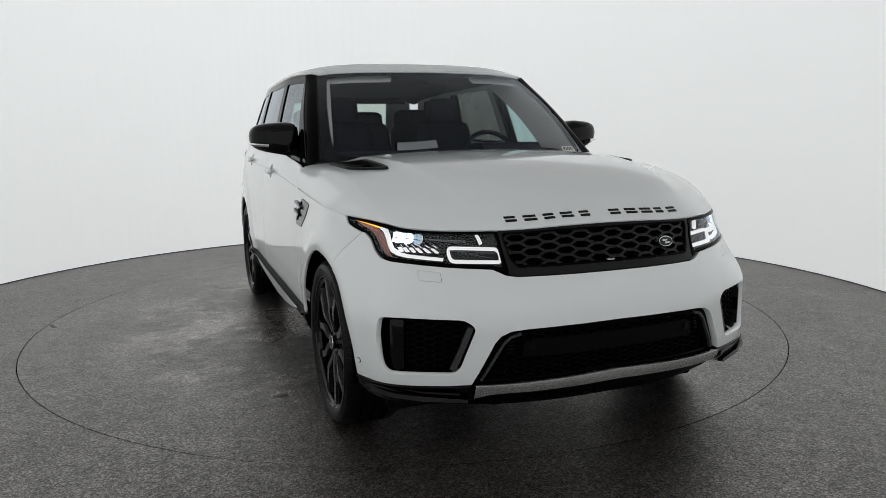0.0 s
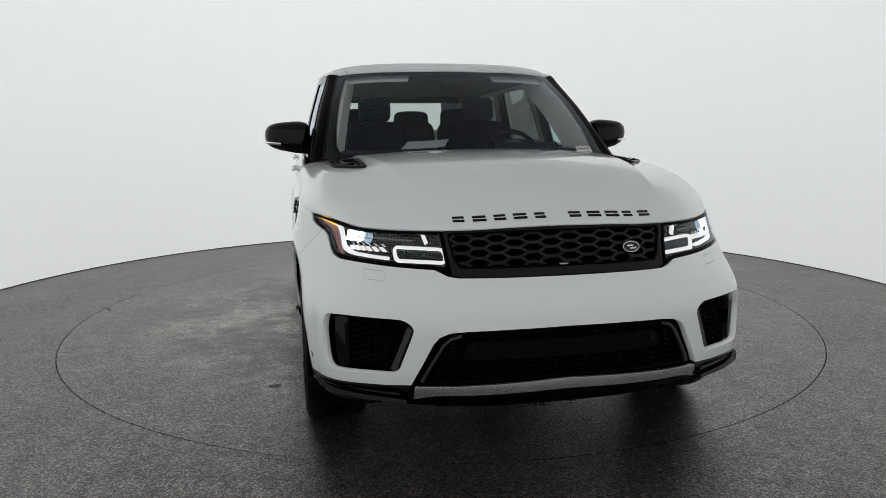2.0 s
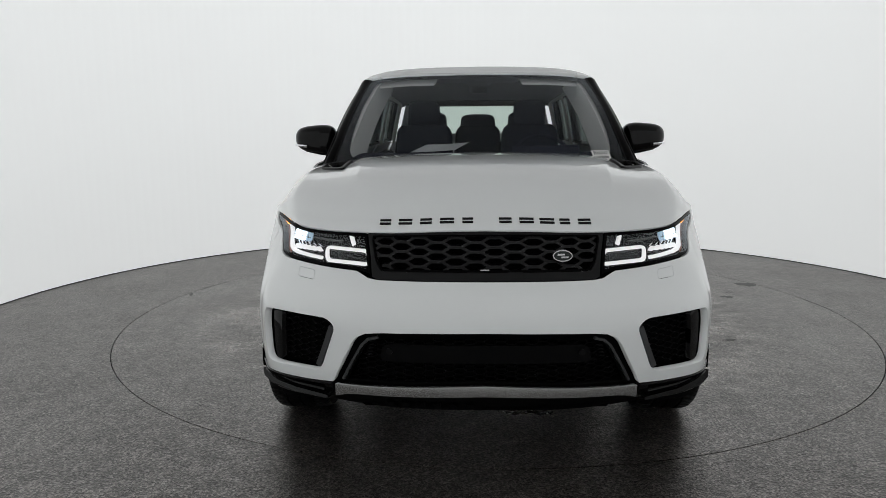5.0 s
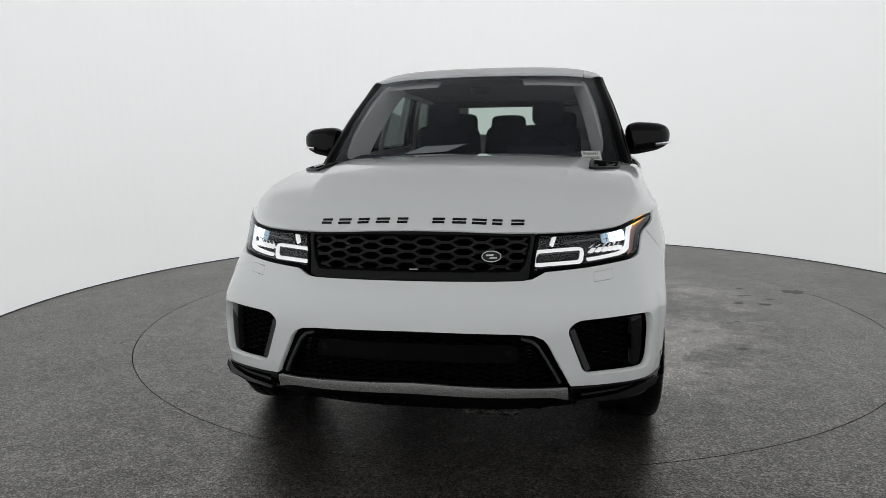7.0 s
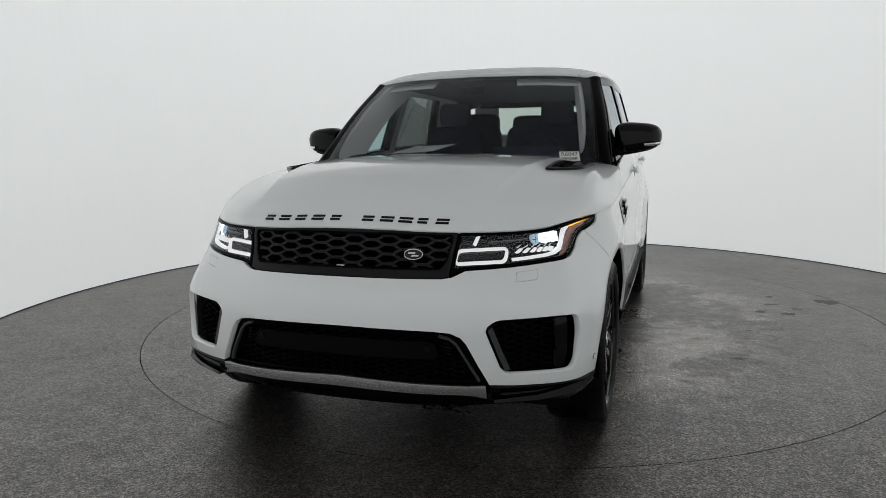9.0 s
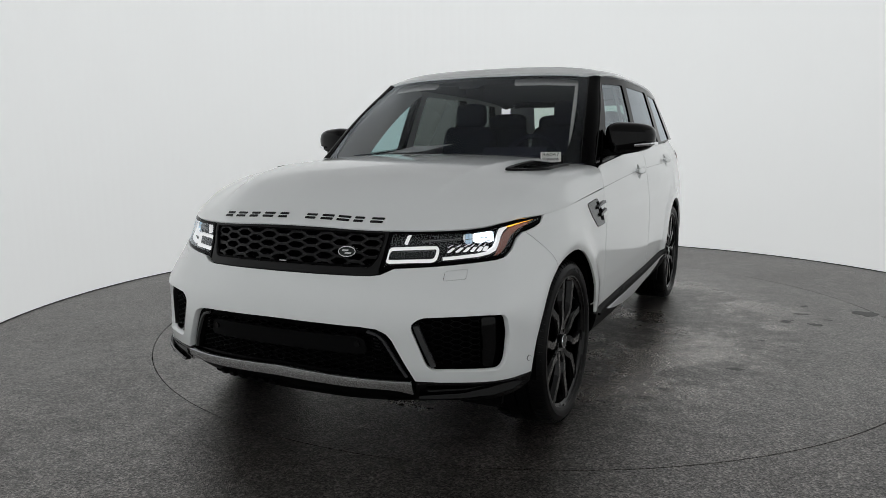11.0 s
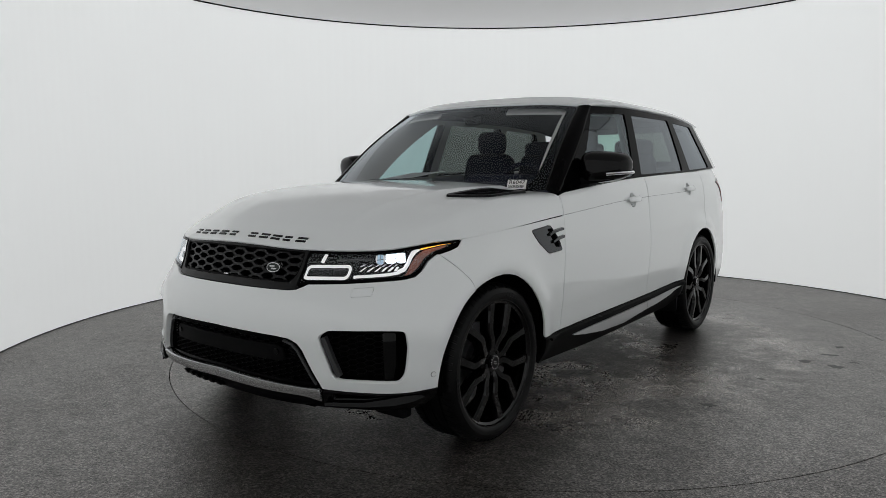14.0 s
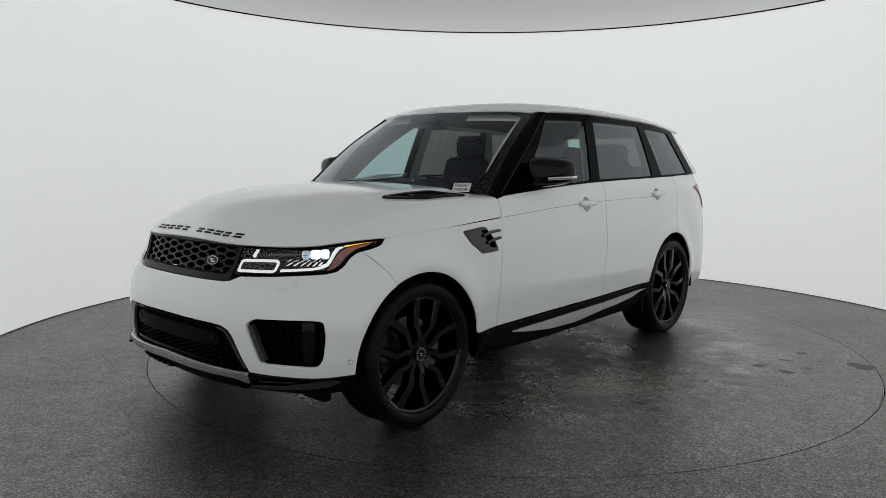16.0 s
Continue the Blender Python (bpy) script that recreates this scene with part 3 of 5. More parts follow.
REAR_ARCH = arc(WHEEL_Y, WHEEL_Z + 0.005, ARCH_R, 0, 180, 18)
rear_door_o = SEAM_B + [(s_y(1.03), 0.468)] + arc(WHEEL_Y, WHEEL_Z + 0.005, ARCH_R, 170, 86, 8) + SEAM_C[::-1] + [(s_y(y), BELT(y)) for y in (1.4, 1.1, 0.8, 0.55)]
quarter_o = SEAM_C + arc(WHEEL_Y, WHEEL_Z + 0.005, ARCH_R, 85, 2, 12) + [(s_y(1.9), 0.34), (s_y(2.3), 0.34), (s_y(2.3), 1.0), (s_y(2.26), 1.28)] + [(s_y(y), BELT(y)) for y in (2.1, 1.85)]
for sd in (1, -1):
    panel("fender", skin, mir(fender_o, sd), M_WHITE, car, holes=[mir(VENT_S, sd)], step=0.04, gap=0.0036, label="white front fender")
    panel("front_door", skin, mir(front_door_o, sd), M_WHITE, car, holes=[mir(oval(s_y(HANDLES[0][0]), HANDLES[0][1] - 0.003, 0.0425, 0.0425, 28), sd)], edge_step=0.03, step=0.04, gap=0.0042, label="white front door")
    panel("rear_door", skin, mir(rear_door_o, sd), M_WHITE, car, holes=[mir(oval(s_y(HANDLES[1][0]), HANDLES[1][1] - 0.003, 0.0425, 0.0425, 28), sd)], edge_step=0.03, step=0.04, gap=0.0042, label="white rear door")
    panel("rear_quarter", skin, mir(quarter_o, sd), M_WHITE, car, step=0.05, gap=0.0036, label="white rear quarter")
    # Near-black sheet just behind the panels: the seams' shade put into its colour.
    sheet_o = [(1.30, 0.93), (1.40, 0.96), (2.2, 1.0), (3.0, 1.05), (s_y(2.2), 1.15), (s_y(2.2), 0.36)] + arc(WHEEL_Y, WHEEL_Z, 0.44, -2, 182) + [(3.0, 0.38)] + arc(-WHEEL_Y, WHEEL_Z, 0.44, 0, 130)
    panel("seam_shade_sheet", lambda a, b: skin(a, b, -0.0135), mir(sheet_o, sd), M_DARK, car, step=0.06, thick=0)

# rear end: tailgate and bumper
S_R = s_y(2.3)
tail_o = [(S_R, 0.34), (S_END, 0.34), (2 * S_END - S_R, 0.34), (2 * S_END - S_R, 1.28), (S_END, 1.28), (S_R, 1.28)]


def rear_skin(s, z):
    return skin(s, z) if s <= S_END else Vector((-1, 1, 1)) * skin(2 * S_END - s, z)


panel("tailgate", rear_skin, tail_o, M_WHITE, car, step=0.07, gap=0.003, label="white tailgate")

# greenhouse
G_BASE = curve([-0.9, -0.62, 0.0, 0.8, 1.3, 2.2, 2.5], [0.885, 0.888, 0.893, 0.885, 0.868, 0.822, 0.79])
G_TOP = curve([-0.15, 0.5, 1.3, 2.1, 2.4], [0.742, 0.768, 0.755, 0.705, 0.68])
G_ZT = curve([-0.15, 0.43, 1.28, 2.0, 2.4], [1.683, 1.695, 1.685, 1.64, 1.60])


def green_at(y, z):
    zb, zt = BELT(y) - 0.005, G_ZT(y)
    t = (z - zb) / (zt - zb)
    return fitted(Vector((G_BASE(y) + (G_TOP(y) - G_BASE(y)) * (0.82 * t + 0.18 * t * t), y, z)))


def green_l(y, z):
    p = green_at(y, z)
    return Vector((-p.x, p.y, p.z))


W_F = rounded([(-0.50, 1.20), (-0.08, 1.642), (0.37, 1.655), (0.29, 1.24)], 0.02)
W_R = rounded([(0.47, 1.653), (1.19, 1.656), (1.28, 1.274), (0.41, 1.247)], 0.02)
W_Q = rounded([(1.29, 1.645), (1.79, 1.628), (2.06, 1.294), (1.46, 1.277)], 0.02)
SIDE_O = [(-0.72, 1.168), (-0.05, 1.685), (0.43, 1.697), (1.28, 1.687), (1.8, 1.655), (1.93, 1.64), (2.21, 1.287), (1.3, 1.262), (0.4, 1.233), (0.0, 1.215)]
for sd in (1, -1):
    gs = green_at if sd > 0 else green_l
    panel("window_frame", gs, SIDE_O, M_BLACK, car, holes=[W_F, W_R, W_Q], step=0.05, thick=0.03, label="gloss black window frames and pillars")
    panel("rear_pillar", gs, [(1.935, 1.64), (1.995, 1.632), (2.315, 1.287), (2.215, 1.287)], M_WHITE, car, step=0.05, thick=0.03, label="white rear roof pillar")
    for nm, w, mt in (("front_window", W_F, M_TINT), ("rear_window", W_R, M_PRIV), ("quarter_window", W_Q, M_PRIV)):
        panel(nm, gs, w, mt, car, step=0.06, gap=0.0, lift=-0.007, thick=0)

# windscreen and pillars
WB = (curve([0, 0.5, 0.85, 1], [0, 0.43, 0.715, 0.815]), curve([0, 0.5, 0.85, 1], [-1.0, -0.94, -0.835, -0.775]), curve([0, 1], [1.165, 1.165]))
WT = (curve([0, 1], [0, 0.685]), curve([0, 0.6, 1], [-0.29, -0.22, -0.10]), curve([0, 0.6, 1], [1.702, 1.70, 1.688]))


def shield_at(u, v):
    sg, a = (-1 if u < 0 else 1), abs(u)
    b, t = Vector([c(a) for c in WB]), Vector([c(a) for c in WT])
    p = b.lerp(t, v) + Vector((0, -0.55, 0.83)) * 0.035 * math.sin(math.pi * min(max(v, 0), 1))
    return fitted(Vector((sg * p.x, p.y, p.z)))


sh_in = rounded([(-0.86, 0.062), (-0.905, 0.13), (-0.93, 0.3), (-0.938, 0.6), (-0.93, 0.942), (0, 0.95), (0.93, 0.942), (0.938, 0.6), (0.93, 0.3), (0.905, 0.13), (0.86, 0.062), (0, 0.05)], 0.06)
windscreen = panel("windscreen", shield_at, [(-1, 0), (1, 0), (1, 1), (-1, 1)], M_SHIELD, car, step=0.08, thick=0)
panel("windscreen_border", shield_at, [(-1, 0), (1, 0), (1, 1), (-1, 1)], M_BLACK, windscreen, holes=[sh_in], step=0.06, thick=0, lift=-0.004, label="black printed border of the windscreen")


def pillar_at(w, v):
    a = shield_at(1.0, v)
    b = green_at(-0.72 + 0.67 * v, 1.168 + 0.517 * v)
    p = a.lerp(b, w)
    q = Vector((0.7, -0.5, 0.35)) * 0.018 * math.sin(math.pi * min(max(w, 0), 1))
    return p + q


for sd in (1, -1):
    panel("pillar", (lambda w, v: pillar_at(w, v)) if sd > 0 else (lambda w, v: Vector((-1, 1, 1)) * pillar_at(w, v)), [(0, -0.02), (1, -0.02), (1, 1), (0, 1)], M_BLACK, car, step=0.12, thick=0.03, label="gloss black windscreen pillar")
    for w in (0.04, 0.93):
        bm = bmesh.new()
        tube(bm, [Vector((sd, 1, 1)) * pillar_at(w, v) for v in np.linspace(0.0, 0.985, 14)], 0.0055, 6)
        part("pillar_moulding", bm, M_PIANO, car, "thin gloss black moulding")

# roof
R_ZC = curve([-0.3, -0.27, -0.2, -0.1, 0.0, 0.5, 1.0, 1.5, 2.0, 2.35], [1.700, 1.712, 1.745, 1.765, 1.777, 1.80, 1.80, 1.782, 1.745, 1.70])
R_X = curve([-0.12, 0.5, 1.3, 2.1, 2.4], [0.735, 0.768, 0.756, 0.70, 0.67])
R_ZE = curve([-0.12, 0.43, 1.28, 2.0, 2.4], [1.69, 1.704, 1.694, 1.645, 1.60])


def roof_at(u, v):
    a = min(abs(u), 1.0)
    y0 = -0.278 + 0.19 * a ** 2.2
    y = y0 + (2.275 - 0.13 * a * a - y0) * v
    z = R_ZC(y) - (R_ZC(y) - R_ZE(y)) * (0.45 * a ** 2.4 + 0.55 * (1 - math.sqrt(max(0.0, 1 - a ** 7))))
    front = WT[2](min(a / 0.93, 1.0)) + 0.008
    rise = 1 - (1 - min(max((y - y0) / 0.2, 0.0), 1.0)) ** 2.2
    z = front + (z - front) * rise
    return fitted(Vector((u * R_X(y), y, z)))


panel("roof", roof_at, [(-0.86, 0), (0.86, 0), (0.86, 1), (-0.86, 1)], M_WHITE, car, step=0.03, thick=0.03, gap=0.0032, label="white roof panel")
for sd in (1, -1):
    panel("roof_rail", roof_at, mir([(0.862, 0), (1, 0), (1, 1), (0.862, 1)], sd), M_WHITE, car, step=0.04, thick=0.03, gap=0.002, label="white roof edge")

# back window
def back_at(u, v):
    return fitted(Vector((u * (0.74 - 0.10 * v), 2.40 - 0.20 * v - 0.06 * u * u, 1.28 + 0.36 * v)))


BACK_O = [(-0.64, 0.2), (0.64, 0.2), (0.66, 0.93), (-0.66, 0.93)]
panel("back_window_frame", back_at, [(-1, 0), (1, 0), (1, 1), (-1, 1)], M_WHITE, car, holes=[BACK_O], step=0.1, thick=0.02)
panel("back_window", back_at, BACK_O, M_BACK, car, step=0.1, thick=0, lift=-0.005)


# ---- nose details ----


def strip(bm, pts, width, out0, depth, surf=skin, closed=False, taper=0.75):
    """A raised bar along points of the skin."""
    n = len(pts)
    rows = []
    for i in range(n):
        p = Vector(pts[i])
        a = Vector(pts[i - 1]) if (i or closed) else p
        b = Vector(pts[(i + 1) % n]) if (i < n - 1 or closed) else p
        d0, d1 = (p - a), (b - p)
        d = (d0.normalized() if d0.length > 1e-9 else Vector((0, 0))) + (d1.normalized() if d1.length > 1e-9 else Vector((0, 0)))
        d = d.normalized() if d.length > 1e-9 else Vector((1, 0))
        m = Vector((-d.y, d.x))
        if d0.length > 1e-9 and d1.length > 1e-9:
            m = m / max(0.5, d.dot(d0.normalized()))
        w = width / 2
        rows.append([bm.verts.new(surf(p.x + m.x * k * w, p.y + m.y * k * w, o)) for k, o in ((-1, out0 - depth), (-taper, out0), (taper, out0), (1, out0 - depth))])
    for i in range(n if closed else n - 1):
        a, b = rows[i], rows[(i + 1) % n]
        for j in range(3):
            bm.faces.new((a[j], a[j + 1], b[j + 1], b[j]))
    if not closed:
        bm.faces.new(rows[0])
        bm.faces.new(rows[-1][::-1])
    return bm


def wave(s0, s1, z, h, period, phase):
    """One stepped line of a honeycomb grille."""
    pts, k = [], math.floor(s0 / period * 2) - 1
    while k * period / 2 < s1 + period:
        c = (k + 0.5) * period / 2
        zz = z + (h / 2 if (k % 2 == 0) else 0.0) * phase
        pts += [(c - period * 0.135, zz), (c + period * 0.135, zz)]
        k += 1
    return pts


def clip_wave(pts, poly):
    """The stretches of a line that lie inside a polygon."""
    fine = resample(pts, 0.012, closed=False)
    keys = {(round(p[0], 5), round(p[1], 5)) for p in pts}
    runs, cur = [], []
    for p in fine:
        if inside(p, poly):
            cur.append(p)
        else:
            if len(cur) > 1:
                runs.append(cur)
            cur = []
    if len(cur) > 1:
        runs.append(cur)
    return [[p for i, p in enumerate(r) if i in (0, len(r) - 1) or (round(p[0], 5), round(p[1], 5)) in keys] for r in runs]


def honeycomb(name, poly, h, period, width, out0, depth, mat, parent, label):
    bm = bmesh.new()
    ss, zs = [p[0] for p in poly], [p[1] for p in poly]
    z = min(zs) - h
    while z < max(zs) + h:
        for ph in (1, -1):
            for run in clip_wave(wave(min(ss), max(ss), z, h, period, ph), poly):
                if len(run) > 1:
                    strip(bm, run, width, out0, depth)
        z += h
    return part(name, bm, mat, parent, label)


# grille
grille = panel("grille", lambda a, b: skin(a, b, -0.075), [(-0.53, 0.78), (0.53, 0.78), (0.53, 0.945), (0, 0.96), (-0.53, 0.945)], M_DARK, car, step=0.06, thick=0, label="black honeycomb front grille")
top_edge = [(s, LEAD(abs(s)) - 0.004) for s in (0.496, 0.35, 0.2, 0.0, -0.2, -0.35, -0.496)]
g_out = [(-0.42, 0.788), (0.42, 0.788), (0.448, 0.794), (0.454, 0.812)] + top_edge + [(-0.454, 0.812), (-0.448, 0.794)]
g_in = rounded([(-0.416, 0.815), (0.416, 0.815), (0.448, 0.850), (0.472, 0.915), (0.476, 0.943), (0.2, 0.951), (-0.2, 0.951), (-0.476, 0.943), (-0.472, 0.915), (-0.448, 0.850)], 0.012)
panel("grille_surround", lambda a, b: skin(a, b, -0.006), g_out, M_GRILLE, grille, holes=[g_in], step=0.03, thick=0.05, label="satin black grille surround")
honeycomb("grille_mesh", g_in, 0.035, 0.150, 0.014, -0.018, 0.03, M_GRILLE, grille, "black honeycomb bars")
bm = bmesh.new()
strip(bm, inset(resample(g_in, 0.03), 0.004), 0.008, -0.012, 0.02, closed=True)
part("grille_rim", bm, M_BLACK, grille, "gloss black rim")
bm = bmesh.new()
slab(bm, rounded([(0.04, 0.823), (0.04, 0.827), (0.075, 0.827), (0.075, 0.823)], 0.001), lambda a, b, o: skin(a - 0.06, b, o), -0.01, 0.001)
part("grille_marker", bm, M_SILVER, grille, "small silver marker")


bm = bmesh.new()
slab(bm, oval(0.302, 0.872, 0.041, 0.0205), lambda a, b, o: skin(a, b, o), -0.03, 0.0)
badge = part("badge", bm, M_SILVER, grille, "chrome-rimmed oval badge")
bm = bmesh.new()
slab(bm, oval(0.302, 0.872, 0.037, 0.017), lambda a, b, o: skin(a, b, o), -0.01, 0.0012)
part("badge_field", bm, M_BADGE, badge, "dark oval field")
bm = bmesh.new()
for c0, c1, z0 in ((-0.022, 0.008, 0.0765), (-0.008, 0.022, 0.0665)):
    slab(bm, [(0.302 + c0, 0.80 + z0 - 0.003), (0.302 + c1, 0.80 + z0 - 0.003), (0.302 + c1 + 0.002, 0.80 + z0 + 0.003), (0.302 + c0 + 0.002, 0.80 + z0 + 0.003)], lambda a, b, o: skin(a, b, o), 0.0, 0.002)
part("badge_bar", bm, M_SILVER, badge, "two plain pale bars")

# raised marks along the hood's edge
for x0, x1 in ((-0.402, -0.356), (-0.322, -0.27), (-0.237, -0.193), (-0.163, -0.11), (-0.08, -0.042), (0.05, 0.094), (0.122, 0.176), (0.198, 0.254), (0.276, 0.315), (0.35, 0.403)):
    u0, u1 = x0 / 1.2, x1 / 1.2
    bm = bmesh.new()
    for v0, v1 in ((0.0255, 0.0325), (0.040, 0.047)):
        slab(bm, [(u0, v0), (u1, v0), (u1, v1), (u0, v1)], lambda a, b, o: hood_at(a, b) + normal_of(hood_at, a, b, 0.01) * o, -0.003, 0.004)
    part("hood_mark", bm, M_SATIN, hood, "pair of plain black raised bars")

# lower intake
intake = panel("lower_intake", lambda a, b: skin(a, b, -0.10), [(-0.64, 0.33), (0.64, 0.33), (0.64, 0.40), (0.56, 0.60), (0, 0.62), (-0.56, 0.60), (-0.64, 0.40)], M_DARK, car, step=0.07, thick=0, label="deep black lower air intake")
open_h = [(0.598, 0.386), (0.558, 0.462), (0.513, 0.550), (0.491, 0.576), (0.452, 0.594), (0.385, 0.601), (0.25, 0.605), (0.0, 0.608)]
open_o = open_h + [(-a, b) for a, b in open_h[::-1]][1:] + [(-0.3, 0.392), (0.0, 0.402), (0.3, 0.392)]
in_h = [(0.55, 0.392), (0.51, 0.468), (0.468, 0.535), (0.45, 0.555), (0.41, 0.568), (0.25, 0.578), (0.0, 0.582)]
in_o = in_h + [(-a, b) for a, b in in_h[::-1]][1:] + [(-0.3, 0.396), (0.0, 0.406), (0.3, 0.396)]
panel("intake_lip", lambda a, b: skin(a, b, -0.028), inset(resample(open_o, 0.04), -0.02), M_BLACK, intake, holes=[in_o], step=0.04, thick=0.04, label="gloss black lip")
for sd in (1, -1):
    bm = bmesh.new()
    strip(bm, mir(resample([(0.566, 0.392), (0.522, 0.468), (0.478, 0.542), (0.452, 0.566), (0.41, 0.578)], 0.02, False), sd), 0.012, -0.016, 0.02, taper=0.8)
    part("intake_edge", bm, M_GREY, intake, "satin edge of the intake")
honeycomb("intake_mesh", in_o, 0.0215, 0.078, 0.004, -0.048, 0.012, M_MATT, intake, "fine black honeycomb mesh")
bar = panel("sensor_bar", lambda a, b: skin(a, b, -0.03), rounded([(-0.405, 0.482), (-0.395, 0.542), (-0.36, 0.552), (0.36, 0.552), (0.395, 0.542), (0.405, 0.482)], 0.02), M_MATT, intake, step=0.04, thick=0.02, label="plain black sensor bar")
for sd in (1, -1):
    bm = bmesh.new()
    slab(bm, oval(sd * 0.365, 0.523, 0.0125, 0.0125, 20), lambda a, b, o: skin(a, b, o), -0.034, -0.024)
    part("parking_sensor", bm, M_SATIN, bar, "round black parking sensor")
    bm = bmesh.new()
    for k in range(4):
        strip(bm, [(sd * (0.432 + 0.003 * k), 0.545 - 0.014 * k), (sd * (0.452 + 0.003 * k), 0.541 - 0.014 * k)], 0.007, -0.035, 0.012)
    part("intake_louvre", bm, M_SATIN, intake, "four small black louvres")

# skid blade, corner trims and undertray
bl_top = curve([0, 0.42, 0.6], [0.401, 0.385, 0.377])
bl_bot = curve([0, 0.36, 0.5, 0.595], [0.360, 0.350, 0.345, 0.326])
bs = [i * 0.045 for i in range(14)]
blade_o = [(min(s, 0.602), bl_top(s)) for s in bs] + [(min(s, 0.593), bl_bot(s)) for s in bs[::-1]]
blade_o = blade_o[:14] + [(0.593, 0.324)] + blade_o[15:]
blade_o = blade_o + [(-a, b) for a, b in blade_o[::-1]][1:-1]
blade = panel("skid_blade", lambda a, b: skin(a, b, 0.012 - 0.25 * max(0.0, b - 0.375)), blade_o, M_SILVER, car, step=0.03, thick=0.03, label="satin silver skid blade")
under = panel("undertray", lambda a, b: skin(a, b, -0.03 - 0.5 * max(0.0, 0.3 - b)), [(-1.1, 0.262), (1.1, 0.262), (1.1, 0.37), (0.6, 0.37), (-0.6, 0.37), (-1.1, 0.37)], M_MATT, car, step=0.05, thick=0.03, label="black plastic undertray")
for k in range(-6, 0):
    bm = bmesh.new()
    strip(bm, [(k * 0.062 - 0.014, 0.302), (k * 0.062 + 0.014, 0.302)], 0.028, -0.012, 0.03)
    part("undertray_tooth", bm, M_MATT, under)
for sd in (1, -1):
    recess = rounded([(0.65, 0.336), (0.80, 0.344), (0.87, 0.36), (0.64, 0.366)], 0.006)
    ct = panel("corner_trim", lambda a, b: skin(a, b, 0.006), mir([(0.600, 0.318), (0.606, 0.372), (0.84, 0.369), (1.0, 0.366), (1.098, 0.372), (1.096, 0.335), (1.05, 0.305), (0.93, 0.292), (0.75, 0.294)], sd), M_PIANO, car, holes=[mir(recess, sd)], step=0.03, thick=0.05, label="gloss black bumper corner")
    panel("corner_recess", lambda a, b: skin(a, b, -0.03), mir([(0.63, 0.33), (0.9, 0.33), (0.9, 0.37), (0.63, 0.37)], sd), M_DARK, ct, step=0.05, thick=0)
    bm = bmesh.new()
    fin_o = rounded([(0.615, 0.328), (0.78, 0.337), (0.87, 0.352), (0.94, 0.362), (1.0, 0.361), (1.035, 0.350), (0.98, 0.336), (0.90, 0.326), (0.78, 0.318), (0.615, 0.315)], 0.008, 3)
    slab(bm, mir(fin_o, sd), lambda a, b, o: skin(a, b, o + 0.55 * (0.363 - b)), -0.01, 0.014)
    part("corner_fin", bm, M_PIANO, ct, "gloss black fin")

# air deflectors ahead of the front wheels
for sd in (1, -1):
    bm = bmesh.new()
    slab(bm, rounded([(0.64, 0.30), (0.88, 0.30), (0.87, 0.240), (0.84, 0.228), (0.69, 0.228), (0.66, 0.240)], 0.012), lambda a, b, d: (sd * a, d - 0.12 * (b - 0.2), b), -1.99, -1.965)
    part("air_deflector", bm, M_MATT, car, "black rubber air deflector")

# side air openings
for sd in (1, -1):
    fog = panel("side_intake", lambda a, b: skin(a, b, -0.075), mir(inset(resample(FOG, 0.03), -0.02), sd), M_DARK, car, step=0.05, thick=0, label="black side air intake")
    honeycomb("side_mesh", mir([p for p in rounded([(0.60, 0.615), (0.865, 0.628), (0.865, 0.436), (0.675, 0.438)], 0.01)], sd), 0.0235, 0.075, 0.0035, -0.04, 0.01, M_MATT, fog, "fine black honeycomb mesh")
    panel("side_bar", lambda a, b: skin(a, b, -0.02), mir(rounded([(0.862, 0.632), (0.918, 0.63), (0.918, 0.50), (0.905, 0.432), (0.868, 0.432)], 0.01), sd), M_PIANO, fog, step=0.03, thick=0.04, label="upright gloss black bar")
    bm = bmesh.new()
    strip(bm, mir([(0.606, 0.604), (0.638, 0.522), (0.674, 0.438)], sd), 0.026, -0.010, 0.03, taper=0.8)
    part("side_edge", bm, M_GREY, fog, "satin black inner edge")
    bm = bmesh.new()
    slab(bm, oval(sd * 1.075, 0.438, 0.0122, 0.0122, 20), lambda a, b, o: skin(a, b, o), -0.006, 0.002)
    ps = part("side_sensor", bm, M_GREY, bumper, "round parking sensor in a dark ring")
    bm = bmesh.new()
    slab(bm, oval(sd * 1.075, 0.438, 0.0105, 0.0105, 16), lambda a, b, o: skin(a, b, o), 0.0, 0.0035)
    part("sensor_core", bm, M_WHITE, ps, "white sensor face")

# headlamps
HL_TOP = [(s, LEAD(s) - 0.004) for s in (1.30, 1.22, 1.14, 1.05, 0.95, 0.85, 0.75, 0.65, 0.55, 0.503)]
HL_O = [(0.460, 0.806), (0.52, 0.816), (0.7, 0.822), (0.84, 0.829), (0.98, 0.835), (1.043, 0.844), (1.088, 0.867), (1.133, 0.906), (1.185, 0.931), (1.256, 0.948), (1.29, 0.96), (1.31, 0.984)] + HL_TOP


